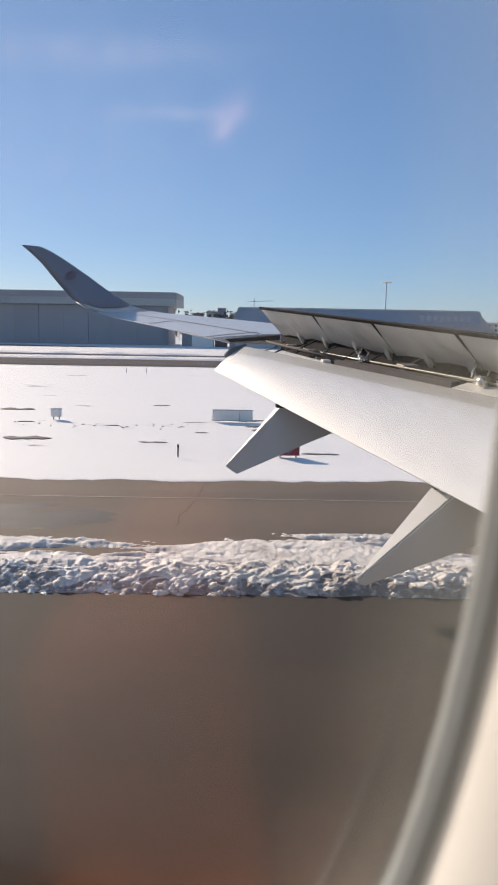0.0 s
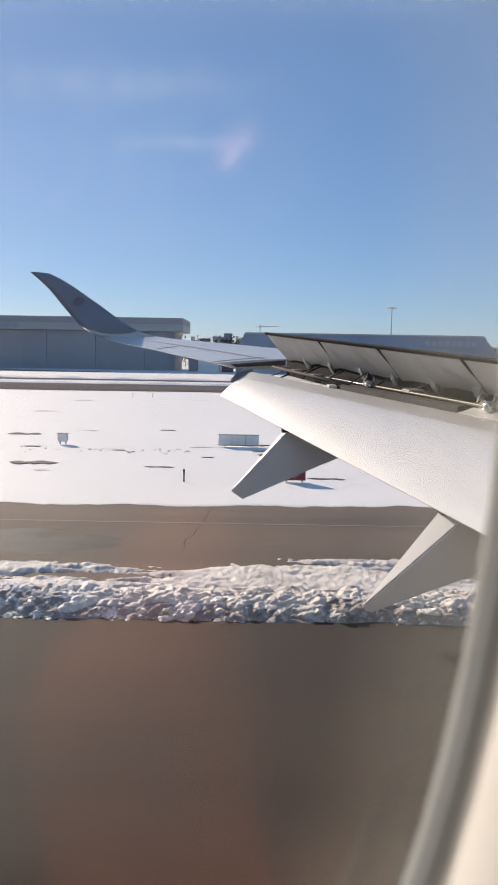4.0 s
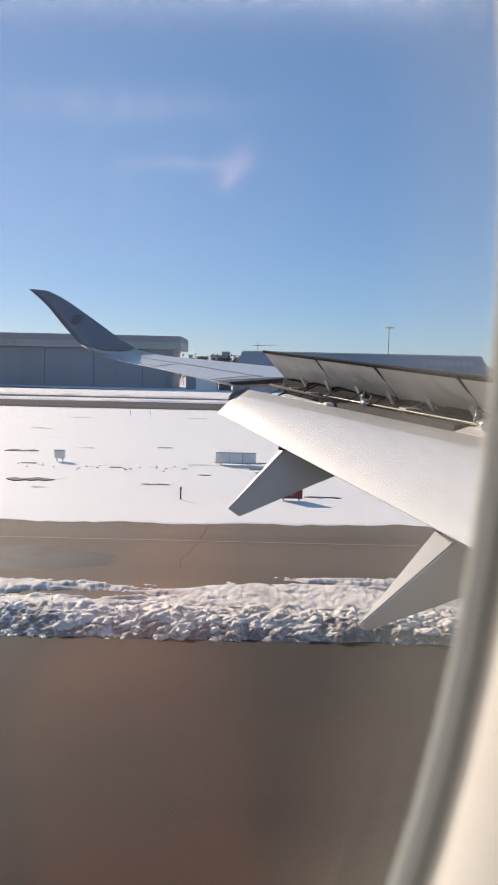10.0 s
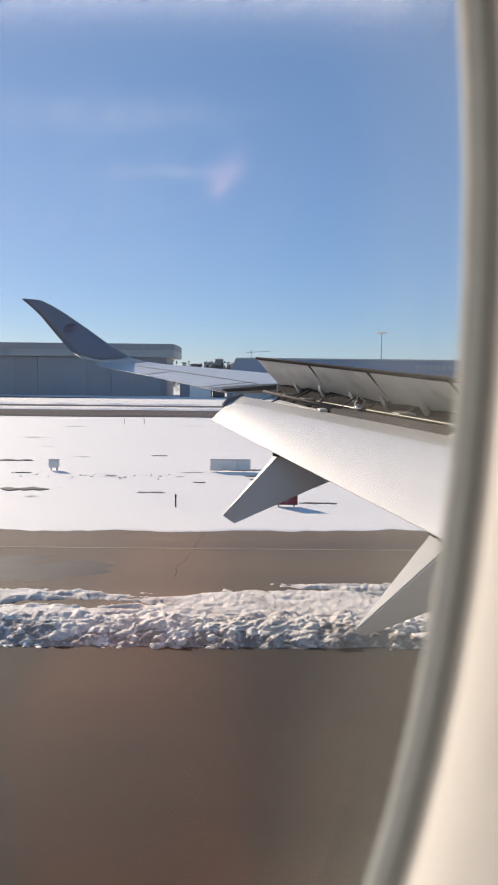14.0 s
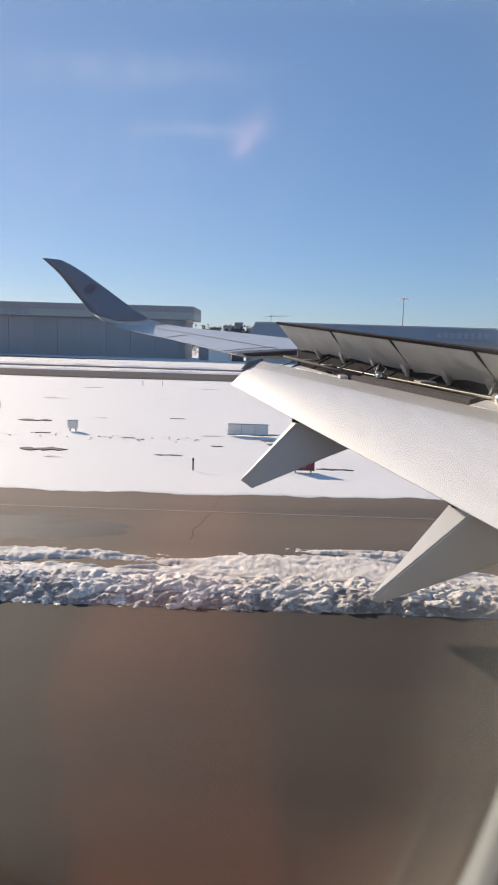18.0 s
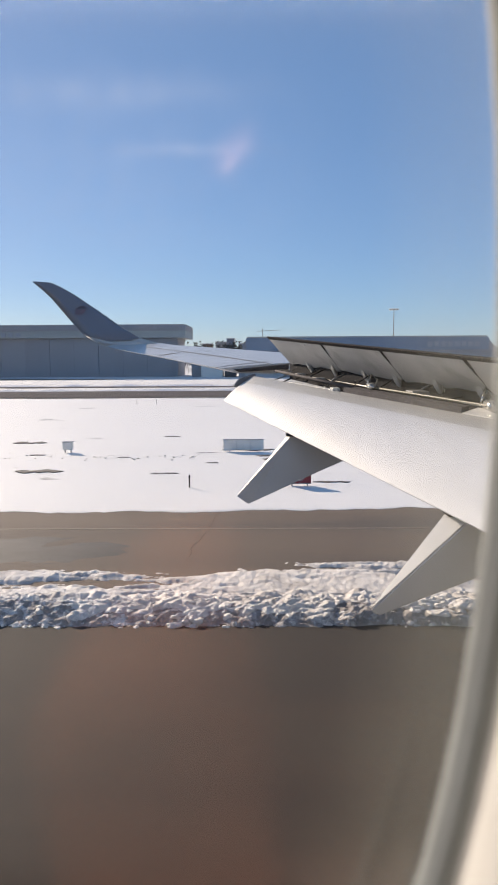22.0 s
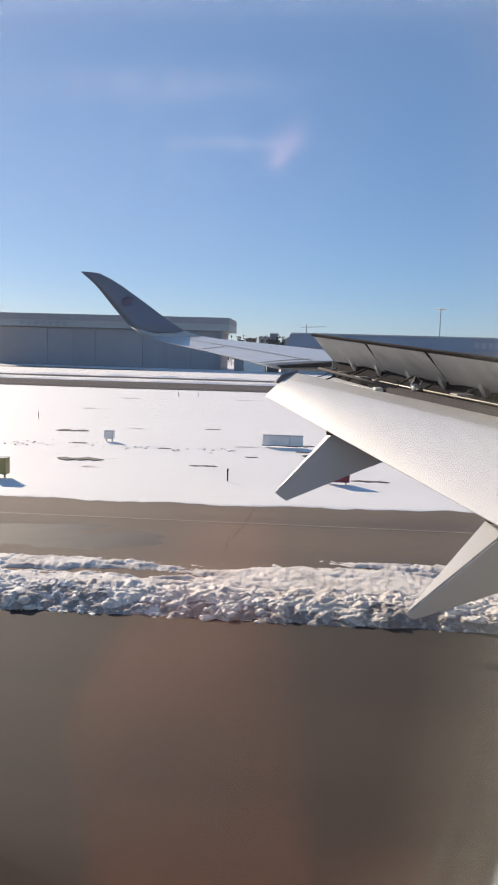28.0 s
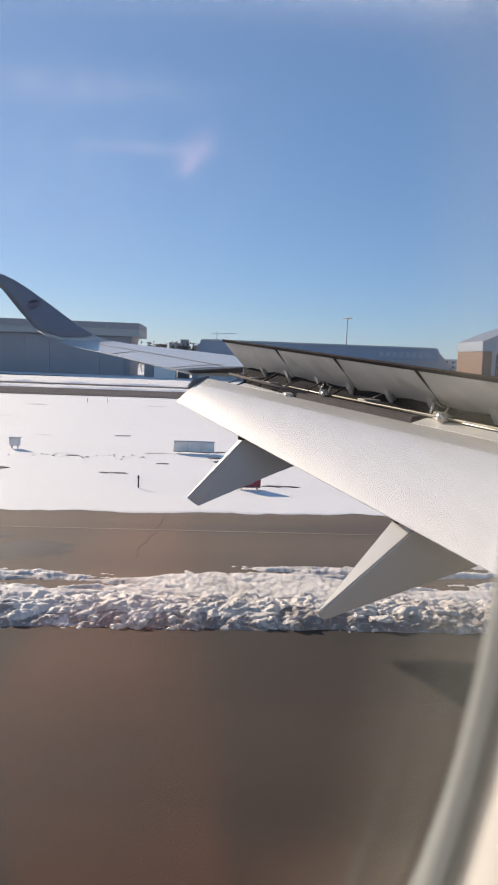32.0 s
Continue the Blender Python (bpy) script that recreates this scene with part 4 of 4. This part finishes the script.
# ---- buildings and distance ----
def put(name, parent, bm, m, label="", smooth=False):
    """A part drawn at its place in the world, under a thing that stands elsewhere."""
    ob = part(name, bm, m, parent, label, smooth)
    ob.matrix_parent_inverse = Matrix.Translation(parent.location).inverted()
    return ob


# grey hangar with a deep fascia
hx0, hx1, hy, hz = -113.0, -25.0, 255.0, 18.2
hang = thing("hangar", ((hx0 + hx1) / 2, hy + 30, 0), "long grey flat-roofed aircraft hangar with a deep pale fascia", "hangar")
bm = bmesh.new()
box(bm, hx0 + 3, hy + 2.5, -0.1, hx1 - 3, hy + 28, hz - 4)
put("wall", hang, bm, HANGAR_GREY)
bm = bmesh.new()
box(bm, hx0, hy, hz - 4.6, hx1, hy + 30, hz - 2.2)
put("fascia", hang, bm, HANGAR_BAND, "pale grey-green fascia band")
bm = bmesh.new()
box(bm, hx0, hy - 0.4, hz - 2.2, hx1, hy + 30, hz)
put("roof", hang, bm, HANGAR_GREY)
for k in range(9):
    x = lerp(hx0 + 5, hx1 - 5, k / 9)
    bm = bmesh.new()
    w = (hx1 - hx0 - 10) / 9
    box(bm, x + 0.04, hy + 2.1 - 0.15 * (k % 2), 0, x + w - 0.04, hy + 2.5, hz - 4.9)
    for i in range(1, 6):
        box(bm, x + w * i / 6 - 0.05, hy + 2.05 - 0.15 * (k % 2), 0, x + w * i / 6 + 0.08, hy + 2.2, hz - 4.9)
    put("sliding_door", hang, bm, HANGAR_DOOR if k % 3 else HANGAR_GREY)
for k in range(7):
    bm = bmesh.new()
    x = -100 + k * 2.6
    box(bm, x, hy - 0.5, hz - 4.2, x + 1.7, hy - 0.3, hz - 2.7)
    put("sign_bar", hang, bm, LETTER, "pale worn sign bar")

# second hangar with sloped ends and a blue upper band
gx0, gx1, gy, gz = -6.0, 80.0, 240.0, 13.1
h2 = thing("hangar", (37, gy + 25, 0), "wide grey hangar with sloping roof ends and blue band", "hangar")
bm = bmesh.new()
loft(bm, [[(gx0, y, -0.1), (gx1, y, -0.1), (gx1, y, gz - 5.5), (gx1 - 5, y, gz), (gx0 + 3, y, gz), (gx0, y, gz - 5.5)] for y in (gy, gy + 50)])
put("wall", h2, bm, HANGAR_GREY)
bm = bmesh.new()
box(bm, gx0 + 2.5, gy - 0.3, gz - 4.4, gx1 - 4, gy, gz - 0.3)
put("fascia", h2, bm, HANGAR_BLUE, "dull blue fascia band")
bm = bmesh.new()
box(bm, gx0 + 2.8, gy - 0.6, gz - 0.3, gx1 - 4.8, gy + 50, gz + 0.15)
put("roof", h2, bm, HANGAR_BAND)
for k in range(6):
    x = gx0 + 2 + k * 13.6
    bm = bmesh.new()
    box(bm, x, gy - 0.35, 0, x + 12.9, gy, gz - 5.4)
    for i in range(1, 5):
        box(bm, x + 12.9 * i / 5 - 0.05, gy - 0.42, 0, x + 12.9 * i / 5 + 0.05, gy - 0.3, gz - 5.4)
    put("sliding_door", h2, bm, (PALE, HANGAR_DOOR, HANGAR_DOOR, HANGAR_GREY)[k % 4])
for k in range(8):
    bm = bmesh.new()
    x = 56 + k * 2.2
    box(bm, x, gy - 0.6, gz - 3.4, x + 1.4, gy - 0.3, gz - 1.6)
    put("sign_bar", h2, bm, LETTER, "pale worn sign bar")

# low annexes between the hangars
# the last is a solid dark block painted as the shade of an open bay
for x0, x1, y, z, m, lb in ((-22.5, -19.3, 250, 7.6, HANGAR_GREY, "grey lean-to block beside the hangar"), (-18.6, -11.5, 243, 6.4, WHITEBOX, "white site container block"), (-11, -7, 246, 5.6, GLAZE, "dark solid block for the shade in a low shed's open bay")):
    an = thing("annex", ((x0 + x1) / 2, y, 0), lb, "annex")
    bm = bmesh.new()
    box(bm, x0, y, -0.1, x1, y + 9, z)
    put("wall", an, bm, m)
    bm = bmesh.new()
    box(bm, x0 - 0.2, y - 0.2, z, x1 + 0.2, y + 9.2, z + 0.25)
    put("roof", an, bm, SNOWROOF)

# arched hangars
def arched(x0, x1, y):
    mid = (x0 + x1) / 2
    a = thing("arched_hangar", (mid, y + 12, 0), "large hangar with a curved grey roof and banded front", "hangar")
    eave, rise = 15.8, 8.6
    b = bmesh.new()
    box(b, x0, y, -0.1, x1, y + 24, eave - 3.2)
    put("wall", a, b, HANGAR_DOOR)
    b = bmesh.new()
    box(b, x0 - 0.3, y - 0.4, eave - 3.2, x1 + 0.3, y + 24, eave)
    put("fascia", a, b, HANGAR_BLUE, "dark blue-grey band")
    prof = [(lerp(x0, x1, k / 28), eave + rise * (1 - (2 * k / 28 - 1) ** 2)) for k in range(29)]
    b = bmesh.new()
    loft(b, [[(x, yy, z) for x, z in prof] + [(x1, yy, eave - 0.1), (x0, yy, eave - 0.1)] for yy in (y - 0.6, y + 24)])
    put("roof", a, b, ROOF, "curved grey metal roof")
    b = bmesh.new()
    box(b, x0 - 0.1, y - 0.5, 0, x0 + 3.0, y + 23.5, eave - 3.2)
    put("brick_pier", a, b, BRICK, "brick end wall")
    for k in range(7):
        b = bmesh.new()
        w = (x1 - x0 - 8) / 7
        x = x0 + 4 + k * w
        box(b, x + 0.6, y - 0.25, 3, x + w - 0.6, y, eave - 4)
        put("window", a, b, GLAZE)
    b = bmesh.new()
    tube(b, [(mid, y, eave + rise - 0.1), (mid, y, eave + rise + 1.0)], 0.4, 8)
    put("roof_vent", a, b, MAST)


arched(88.0, 156.0, 232.0)
arched(164.0, 232.0, 232.0)

# church spire far off behind the hangar
sp_x, sp_y = -142.0, 620.0
tower = thing("church_tower", (sp_x, sp_y, 0), "distant stone tower with stepped top and spire", "tower")
bm = bmesh.new()
box(bm, sp_x - 2.0, sp_y - 2.0, 0, sp_x + 2.0, sp_y + 2.0, 35)
put("shaft", tower, bm, STONE)
bm = bmesh.new()
box(bm, sp_x - 2.3, sp_y - 2.3, 35, sp_x + 2.3, sp_y + 2.3, 38.5)
put("belfry", tower, bm, STONE)
bm = bmesh.new()
tube(bm, [(sp_x, sp_y, 38.5), (sp_x, sp_y, 40.5), (sp_x, sp_y, 47.5)], [1.9, 1.1, 0.1], 8)
put("spire", tower, bm, STONE)

# high-mast lights
def mast(x, y, h):
    a = thing("mast_light", (x, y, 0), "tall thin floodlight mast with a ring of lamps", "light mast", "floodlight masts on the apron")
    b = bmesh.new()
    tube(b, [(x, y, -0.1), (x, y, h)], [0.32, 0.14], 8)
    put("pole", a, b, MAST)
    b = bmesh.new()
    tube(b, [(x, y, h - 0.4), (x, y, h)], [0.9, 0.9], 12)
    put("ring", a, b, MAST)
    for k in range(6):
        c, s = math.cos(k * math.tau / 6), math.sin(k * math.tau / 6)
        b = bmesh.new()
        box(b, x + 1.5 * c - 0.45, y + 1.5 * s - 0.45, h - 0.5, x + 1.5 * c + 0.45, y + 1.5 * s + 0.45, h + 0.05, 0.08)
        put("floodlight", a, b, WHITEBOX)


for x, y, h in ((56, 300, 26), (-140, 330, 24), (100, 226, 22)):
    mast(x, y, h)


# bare winter trees and the town behind
def tree_row(name, x0, x1, y0, y1, count, hmin, hmax, seed, label):
    rnd = random.Random(seed)
    tv, tf, cv, cf = [], [], [], []
    for _ in range(count):
        x, y = rnd.uniform(x0, x1), rnd.uniform(y0, y1)
        z0 = far_z(x, y)
        h = rnd.uniform(hmin, hmax)
        for k in range(3):
            a = k * 2.1
            tv.append((x + 0.2 * math.cos(a), y + 0.2 * math.sin(a), z0))
        tv.append((x, y, z0 + h * 0.6))
        n = len(tv) - 4
        tf += [(n, n + 1, n + 3), (n + 1, n + 2, n + 3), (n + 2, n, n + 3)]
        r = h * rnd.uniform(0.22, 0.42)
        for _ in range(70):
            u, v, w = rnd.gauss(0, 0.5), rnd.gauss(0, 0.5), rnd.gauss(0, 0.42)
            c = Vector((x + u * r, y + v * r, z0 + h * 0.62 + w * h * 0.38))
            s = rnd.uniform(0.25, 0.75) * (h / 9)
            n = len(cv)
            for _ in range(4):
                cv.append(tuple(c + Vector((rnd.uniform(-s, s), rnd.uniform(-s, s), rnd.uniform(-s, s)))))
            cf += [(n, n + 1, n + 2), (n, n + 2, n + 3), (n, n + 3, n + 1)]
    a = thing(name, ((x0 + x1) / 2, (y0 + y1) / 2, far_z((x0 + x1) / 2, (y0 + y1) / 2)), label, "trees", kind="stuff")
    for nm, vv, ff, m in (("trunk", tv, tf, BARK), ("crown", cv, cf, TREE)):
        me = bpy.data.meshes.new(nm)
        me.from_pydata(vv, [], ff)
        me.materials.append(m)
        ob = new(nm, me)
        ob.parent = a
        ob.matrix_parent_inverse = Matrix.Translation(a.location).inverted()
        ob["kind"] = "stuff"


tree_row("tree_belt", -260, 320, 330, 420, 260, 5, 10, 5, "belt of dark bare winter trees behind the airfield")
tree_row("tree_belt", -420, 460, 520, 760, 320, 6, 12, 6, "dark evergreen and bare trees on the far slope")


def block(x, y, w, d, h, m, rnd):
    """A far apartment block with floors of windows."""
    z0 = far_z(x, y) - 0.5
    a = thing("town_block", (x, y, z0), "distant pale town building with snow on its roof", "building", "town buildings on the far slope")
    b = bmesh.new()
    box(b, x - w / 2, y - d / 2, z0, x + w / 2, y + d / 2, z0 + h)
    put("wall", a, b, m)
    b = bmesh.new()
    box(b, x - w / 2 - 0.3, y - d / 2 - 0.3, z0 + h, x + w / 2 + 0.3, y + d / 2 + 0.3, z0 + h + 0.5)
    put("roof", a, b, SNOWROOF)
    floors = max(1, int(h / 3.2))
    b = bmesh.new()
    for f in range(floors):
        n = max(2, int(w / 3.5))
        for i in range(n):
            cx = x - w / 2 + (i + 0.5) * w / n
            box(b, cx - 0.7, y - d / 2 - 0.1, z0 + 1.0 + f * 3.1, cx + 0.7, y - d / 2, z0 + 2.5 + f * 3.1)
    put("window_rows", a, b, GLAZE)["kind"] = "stuff"


rnd = random.Random(12)
for k in range(46):
    block(rnd.uniform(-330, 360), rnd.uniform(430, 760), rnd.uniform(9, 26), rnd.uniform(9, 14), rnd.choice((6.5, 6.5, 9.6, 12.8)), PALE if rnd.random() < 0.7 else BRICK, rnd)

# taller blocks and trees that close the gap between the two hangars
for x, y, w, h, m in ((-16.8, 470, 5.0, 18.6, STONE), (-23.5, 486, 7.5, 16.6, PALE), (-33.0, 492, 6.5, 15.4, BRICK), (-9.5, 500, 6.0, 15.8, PALE)):
    block(x, y, w, 9.0, h, m, rnd)
tree_row("tree_belt", -46, -6, 440, 462, 34, 12.5, 16.0, 9, "tall dark trees between the two hangars")

# a tower crane on the skyline
crane = thing("tower_crane", (5, 640, 8), "thin distant tower crane", "crane")
bm = bmesh.new()
tube(bm, [(5, 640, 4), (5, 640, 33)], 0.28, 4)
put("mast", crane, bm, MAST)
bm = bmesh.new()
tube(bm, [(0, 640, 30), (22, 640, 31)], 0.22, 4)
put("jib", crane, bm, MAST)

# ---- small things in the snow ----
def marker(x, y, h=0.5):
    a = thing("marker_post", (x, y, 0), "short dark marker post standing in the snow", "marker post", "marker posts in the snow field")
    b = bmesh.new()
    tube(b, [(x, y, 0), (x, y, h)], 0.035, 8)
    put("post", a, b, BARK)
    b = bmesh.new()
    tube(b, [(x, y, h), (x, y, h + 0.12)], [0.055, 0.03], 8)
    put("cap", a, b, DARK)


for x, y in ((-3.2, 33.5), (9.5, 31.5), (-16, 96), (-13.5, 97), (-22, 60)):
    marker(x, y)


def board(name, x, y, w, h, m, label, mark=None):
    a = thing(name, (x, y, 0), label, "sign board", "airfield sign boards")
    b = bmesh.new()
    box(b, x - w / 2, y - 0.10, 0.15, x + w / 2, y + 0.10, 0.15 + h, 0.02)
    put("panel", a, b, m)
    for z0, z1 in ((0.12, 0.155), (0.145 + h, 0.18 + h)):
        b = bmesh.new()
        box(b, x - w / 2 - 0.02, y - 0.115, z0, x + w / 2 + 0.02, y + 0.115, z1, 0.006)
        put("frame_rail", a, b, MAST)
    for k in range(1, max(2, round(w))):
        b = bmesh.new()
        s = x - w / 2 + w * k / max(2, round(w))
        box(b, s - 0.012, y - 0.106, 0.16, s + 0.012, y - 0.094, 0.14 + h)
        put("seam_strip", a, b, MAST)
    for s in (-0.35, 0.35):
        b = bmesh.new()
        tube(b, [(x + s * w, y, 0), (x + s * w, y, 0.2)], 0.04, 6)
        put("leg", a, b, MAST)
    if mark:
        b = bmesh.new()
        tube(b, [(x + 0.19 * math.cos(k * math.tau / 24), y - 0.105, 0.15 + h / 2 + 0.19 * math.sin(k * math.tau / 24)) for k in range(25)], 0.014, 6)
        put("ring_mark", a, b, mark, "pale ring on the board")
        b = bmesh.new()
        box(b, x - 0.10, y - 0.112, 0.12 + h / 2, x + 0.10, y - 0.098, 0.18 + h / 2)
        put("sign_bar", a, b, mark, "pale bar in place of writing")


def cabinet(x, y, w, h, m, label):
    """A small equipment box with a lid and a door, on a short leg."""
    a = thing("marker_cabinet", (x, y, 0), label, "cabinet", "equipment cabinets in the snow")
    b = bmesh.new()
    box(b, x - w / 2, y - w * 0.3, 0.22, x + w / 2, y + w * 0.3, 0.22 + h, 0.02)
    put("body", a, b, m)
    b = bmesh.new()
    box(b, x - w / 2 - 0.03, y - w * 0.3 - 0.03, 0.22 + h, x + w / 2 + 0.03, y + w * 0.3 + 0.03, 0.25 + h, 0.006)
    put("lid", a, b, MAST)
    b = bmesh.new()
    box(b, x - w * 0.42, y - w * 0.3 - 0.012, 0.28, x + w * 0.42, y - w * 0.3, 0.16 + h, 0.004)
    put("door", a, b, m)
    for s in (-0.3, 0.3):
        b = bmesh.new()
        tube(b, [(x + s * w, y, 0), (x + s * w, y, 0.24)], 0.045, 8)
        put("leg", a, b, MAST)


cabinet(-12.3, 46.5, 0.62, 0.50, WHITEBOX, "small white equipment cabinet on short legs in snow")
cabinet(-13.6, 32.0, 0.80, 0.75, YELLOW, "dull yellow equipment cabinet standing in snow")
board("sign_board", -0.9, 46.6, 2.6, 0.66, WHITEBOX, "long white back of an airfield sign in snow")
board("sign_board", 3.2, 54.0, 1.2, 0.55, WHITEBOX, "short white back of an airfield sign in snow")
board("sign_board", 2.0, 33.9, 1.06, 0.62, RED, "dark red airfield sign board with a pale ring", LETTER)

# a service car on the taxiway and red-white barriers before the hangar
def car(x, y):
    a = thing("service_car", (x, y, 0.03), "dark service car parked on the taxiway", "car")
    b = bmesh.new()
    prof = [(-2.1, 0.35), (-2.1, 0.85), (-1.2, 0.95), (-0.7, 1.45), (1.1, 1.45), (1.75, 0.95), (2.1, 0.85), (2.1, 0.35)]
    loft(b, [[(x + px, yy, 0.03 + pz) for px, pz in prof] for yy in (y - 0.85, y + 0.85)])
    bmesh.ops.bevel(b, geom=b.edges[:], offset=0.06, segments=2, affect="EDGES")
    put("body", a, b, BAYGREY)
    b = bmesh.new()
    box(b, x - 0.75, y - 0.88, 0.98, x + 1.15, y - 0.84, 1.40)
    put("side_window", a, b, GLAZE)
    for dx in (-1.3, 1.3):
        for dy in (-0.8, 0.8):
            b = bmesh.new()
            tube(b, [(x + dx, y + dy - 0.1, 0.36), (x + dx, y + dy + 0.1, 0.36)], 0.33, 14)
            w = put("wheel", a, b, SEAL)


car(-60.0, 128.0)
for k in range(14):
    x, y = -142 + 2.6 * k, 222 + 0.4 * math.sin(k)
    a = thing("barrier", (x, y, 0), "red and white striped plastic barrier on snow", "barrier", "barriers before the hangar")
    for i, m in enumerate((RED, WHITEBOX, RED)):
        bm = bmesh.new()
        box(bm, x - 1.0 + i * 0.67, y - 0.2, -0.02, x - 0.33 + i * 0.67, y + 0.2, 0.42, 0.05)
        put("segment", a, bm, m)

# ---- parked airliner on the taxiway, nose towards the left end ----
def airliner(x0, y):
    """A white twin-engined airliner, x0 at its nose, seen from its side."""
    a = thing("airliner", (x0 + 30, y, 0.03), "white airliner with red and yellow tail standing on the taxiway", "airliner")
    zc = 5.2
    b = bmesh.new()
    loops = []
    for dx, r, dz in ((0.0, 0.15, -0.5), (0.8, 0.95, -0.4), (2.2, 1.75, -0.2), (4.5, 2.5, -0.05), (8, 2.8, 0), (40, 2.8, 0), (48, 2.3, 0.45), (54, 1.5, 1.1), (60, 0.4, 1.8)):
        loops.append([(x0 + dx, y + r * math.cos(k * math.tau / 24), zc + dz + r * math.sin(k * math.tau / 24)) for k in range(24)])
    loft(b, loops)
    put("fuselage", a, b, SKIN, "white fuselage", True)
    b = bmesh.new()
    for k in range(46):
        xx = x0 + 7 + k * 0.85
        box(b, xx, y - 2.83, zc + 0.45, xx + 0.25, y - 2.72, zc + 0.80)
    ob = put("window_row", a, b, GLAZE, "row of small dark cabin windows")
    ob["kind"] = "stuff"
    b = bmesh.new()
    box(b, x0 + 1.9, y - 1.75, zc + 0.75, x0 + 3.2, y - 1.2, zc + 1.25, 0.05)
    put("cockpit_window", a, b, GLAZE)
    for k in range(6):
        b = bmesh.new()
        box(b, x0 + 14 + k * 1.7, y - 2.70, zc + 1.2, x0 + 15.2 + k * 1.7, y - 2.5, zc + 2.0)
        put("lettering_bar", a, b, HANGAR_BLUE, "dark sign bar in place of lettering")
    # tail fin in three sloping bands
    fin = ((48.5, zc + 2.2, 57.5), (51.2, zc + 5.2, 58.6), (53.0, zc + 7.3, 59.3), (54.6, zc + 9.2, 59.9))
    for (xa, za, xb), (xc, zd, xd), m, lb in zip(fin, fin[1:], (RED, SKIN, YELLOW), ("red band of the tail fin", "white band of the tail fin", "yellow band of the tail fin")):
        b = bmesh.new()
        loft(b, [[(x0 + xa, y + s, za), (x0 + xb, y + s, za), (x0 + xd, y + s, zd), (x0 + xc, y + s, zd)] for s in (-0.18, 0.18)])
        put("tail_fin", a, b, m, lb)
    for side in (-1, 1):
        b = bmesh.new()
        loft(b, [[(x0 + 22, y + side * 2.2, zc - 1.2), (x0 + 33, y + side * 2.2, zc - 1.4), (x0 + 33, y + side * 2.2, zc - 1.7), (x0 + 22, y + side * 2.2, zc - 1.8)],
                 [(x0 + 35, y + side * 26, zc + 0.9), (x0 + 37.5, y + side * 26, zc + 0.85), (x0 + 37.5, y + side * 26, zc + 0.75), (x0 + 35, y + side * 26, zc + 0.7)]])
        put("wing", a, b, WING)
        b = bmesh.new()
        loft(b, [[(x0 + 52, y + side * 0.9, zc + 1.4), (x0 + 57, y + side * 0.9, zc + 1.4), (x0 + 57, y + side * 0.9, zc + 1.2), (x0 + 52, y + side * 0.9, zc + 1.1)],
                 [(x0 + 57, y + side * 9, zc + 2.2), (x0 + 59, y + side * 9, zc + 2.2), (x0 + 59, y + side * 9, zc + 2.1), (x0 + 57, y + side * 9, zc + 2.1)]])
        put("tailplane", a, b, WING)
        b = bmesh.new()
        tube(b, [(x0 + 20, y + side * 8.5, zc - 2.3), (x0 + 21, y + side * 8.5, zc - 2.3), (x0 + 24, y + side * 8.5, zc - 2.2), (x0 + 26, y + side * 8.5, zc - 2.1)], [1.35, 1.5, 1.4, 0.8], 20)
        e = put("engine", a, b, SKIN, "round engine pod", True)
        b = bmesh.new()
        tube(b, [(x0 + 30.5, y + side * 4.2, zc - 1.6), (x0 + 30.5, y + side * 4.2, 0.6)], 0.25, 8)
        put("gear_leg", a, b, MAST)
        for dx in (-0.75, 0.75):
            b = bmesh.new()
            tube(b, [(x0 + 30.5 + dx, y + side * 4.2 - 0.6, 0.66), (x0 + 30.5 + dx, y + side * 4.2 + 0.6, 0.66)], 0.63, 16)
            put("wheel", a, b, SEAL)
    b = bmesh.new()
    tube(b, [(x0 + 7, y, zc - 2.6), (x0 + 7, y, 0.5)], 0.18, 8)
    put("gear_leg", a, b, MAST)
    b = bmesh.new()
    tube(b, [(x0 + 7, y - 0.4, 0.53), (x0 + 7, y + 0.4, 0.53)], 0.5, 16)
    put("wheel", a, b, SEAL)


airliner(-142.0, 126.0)
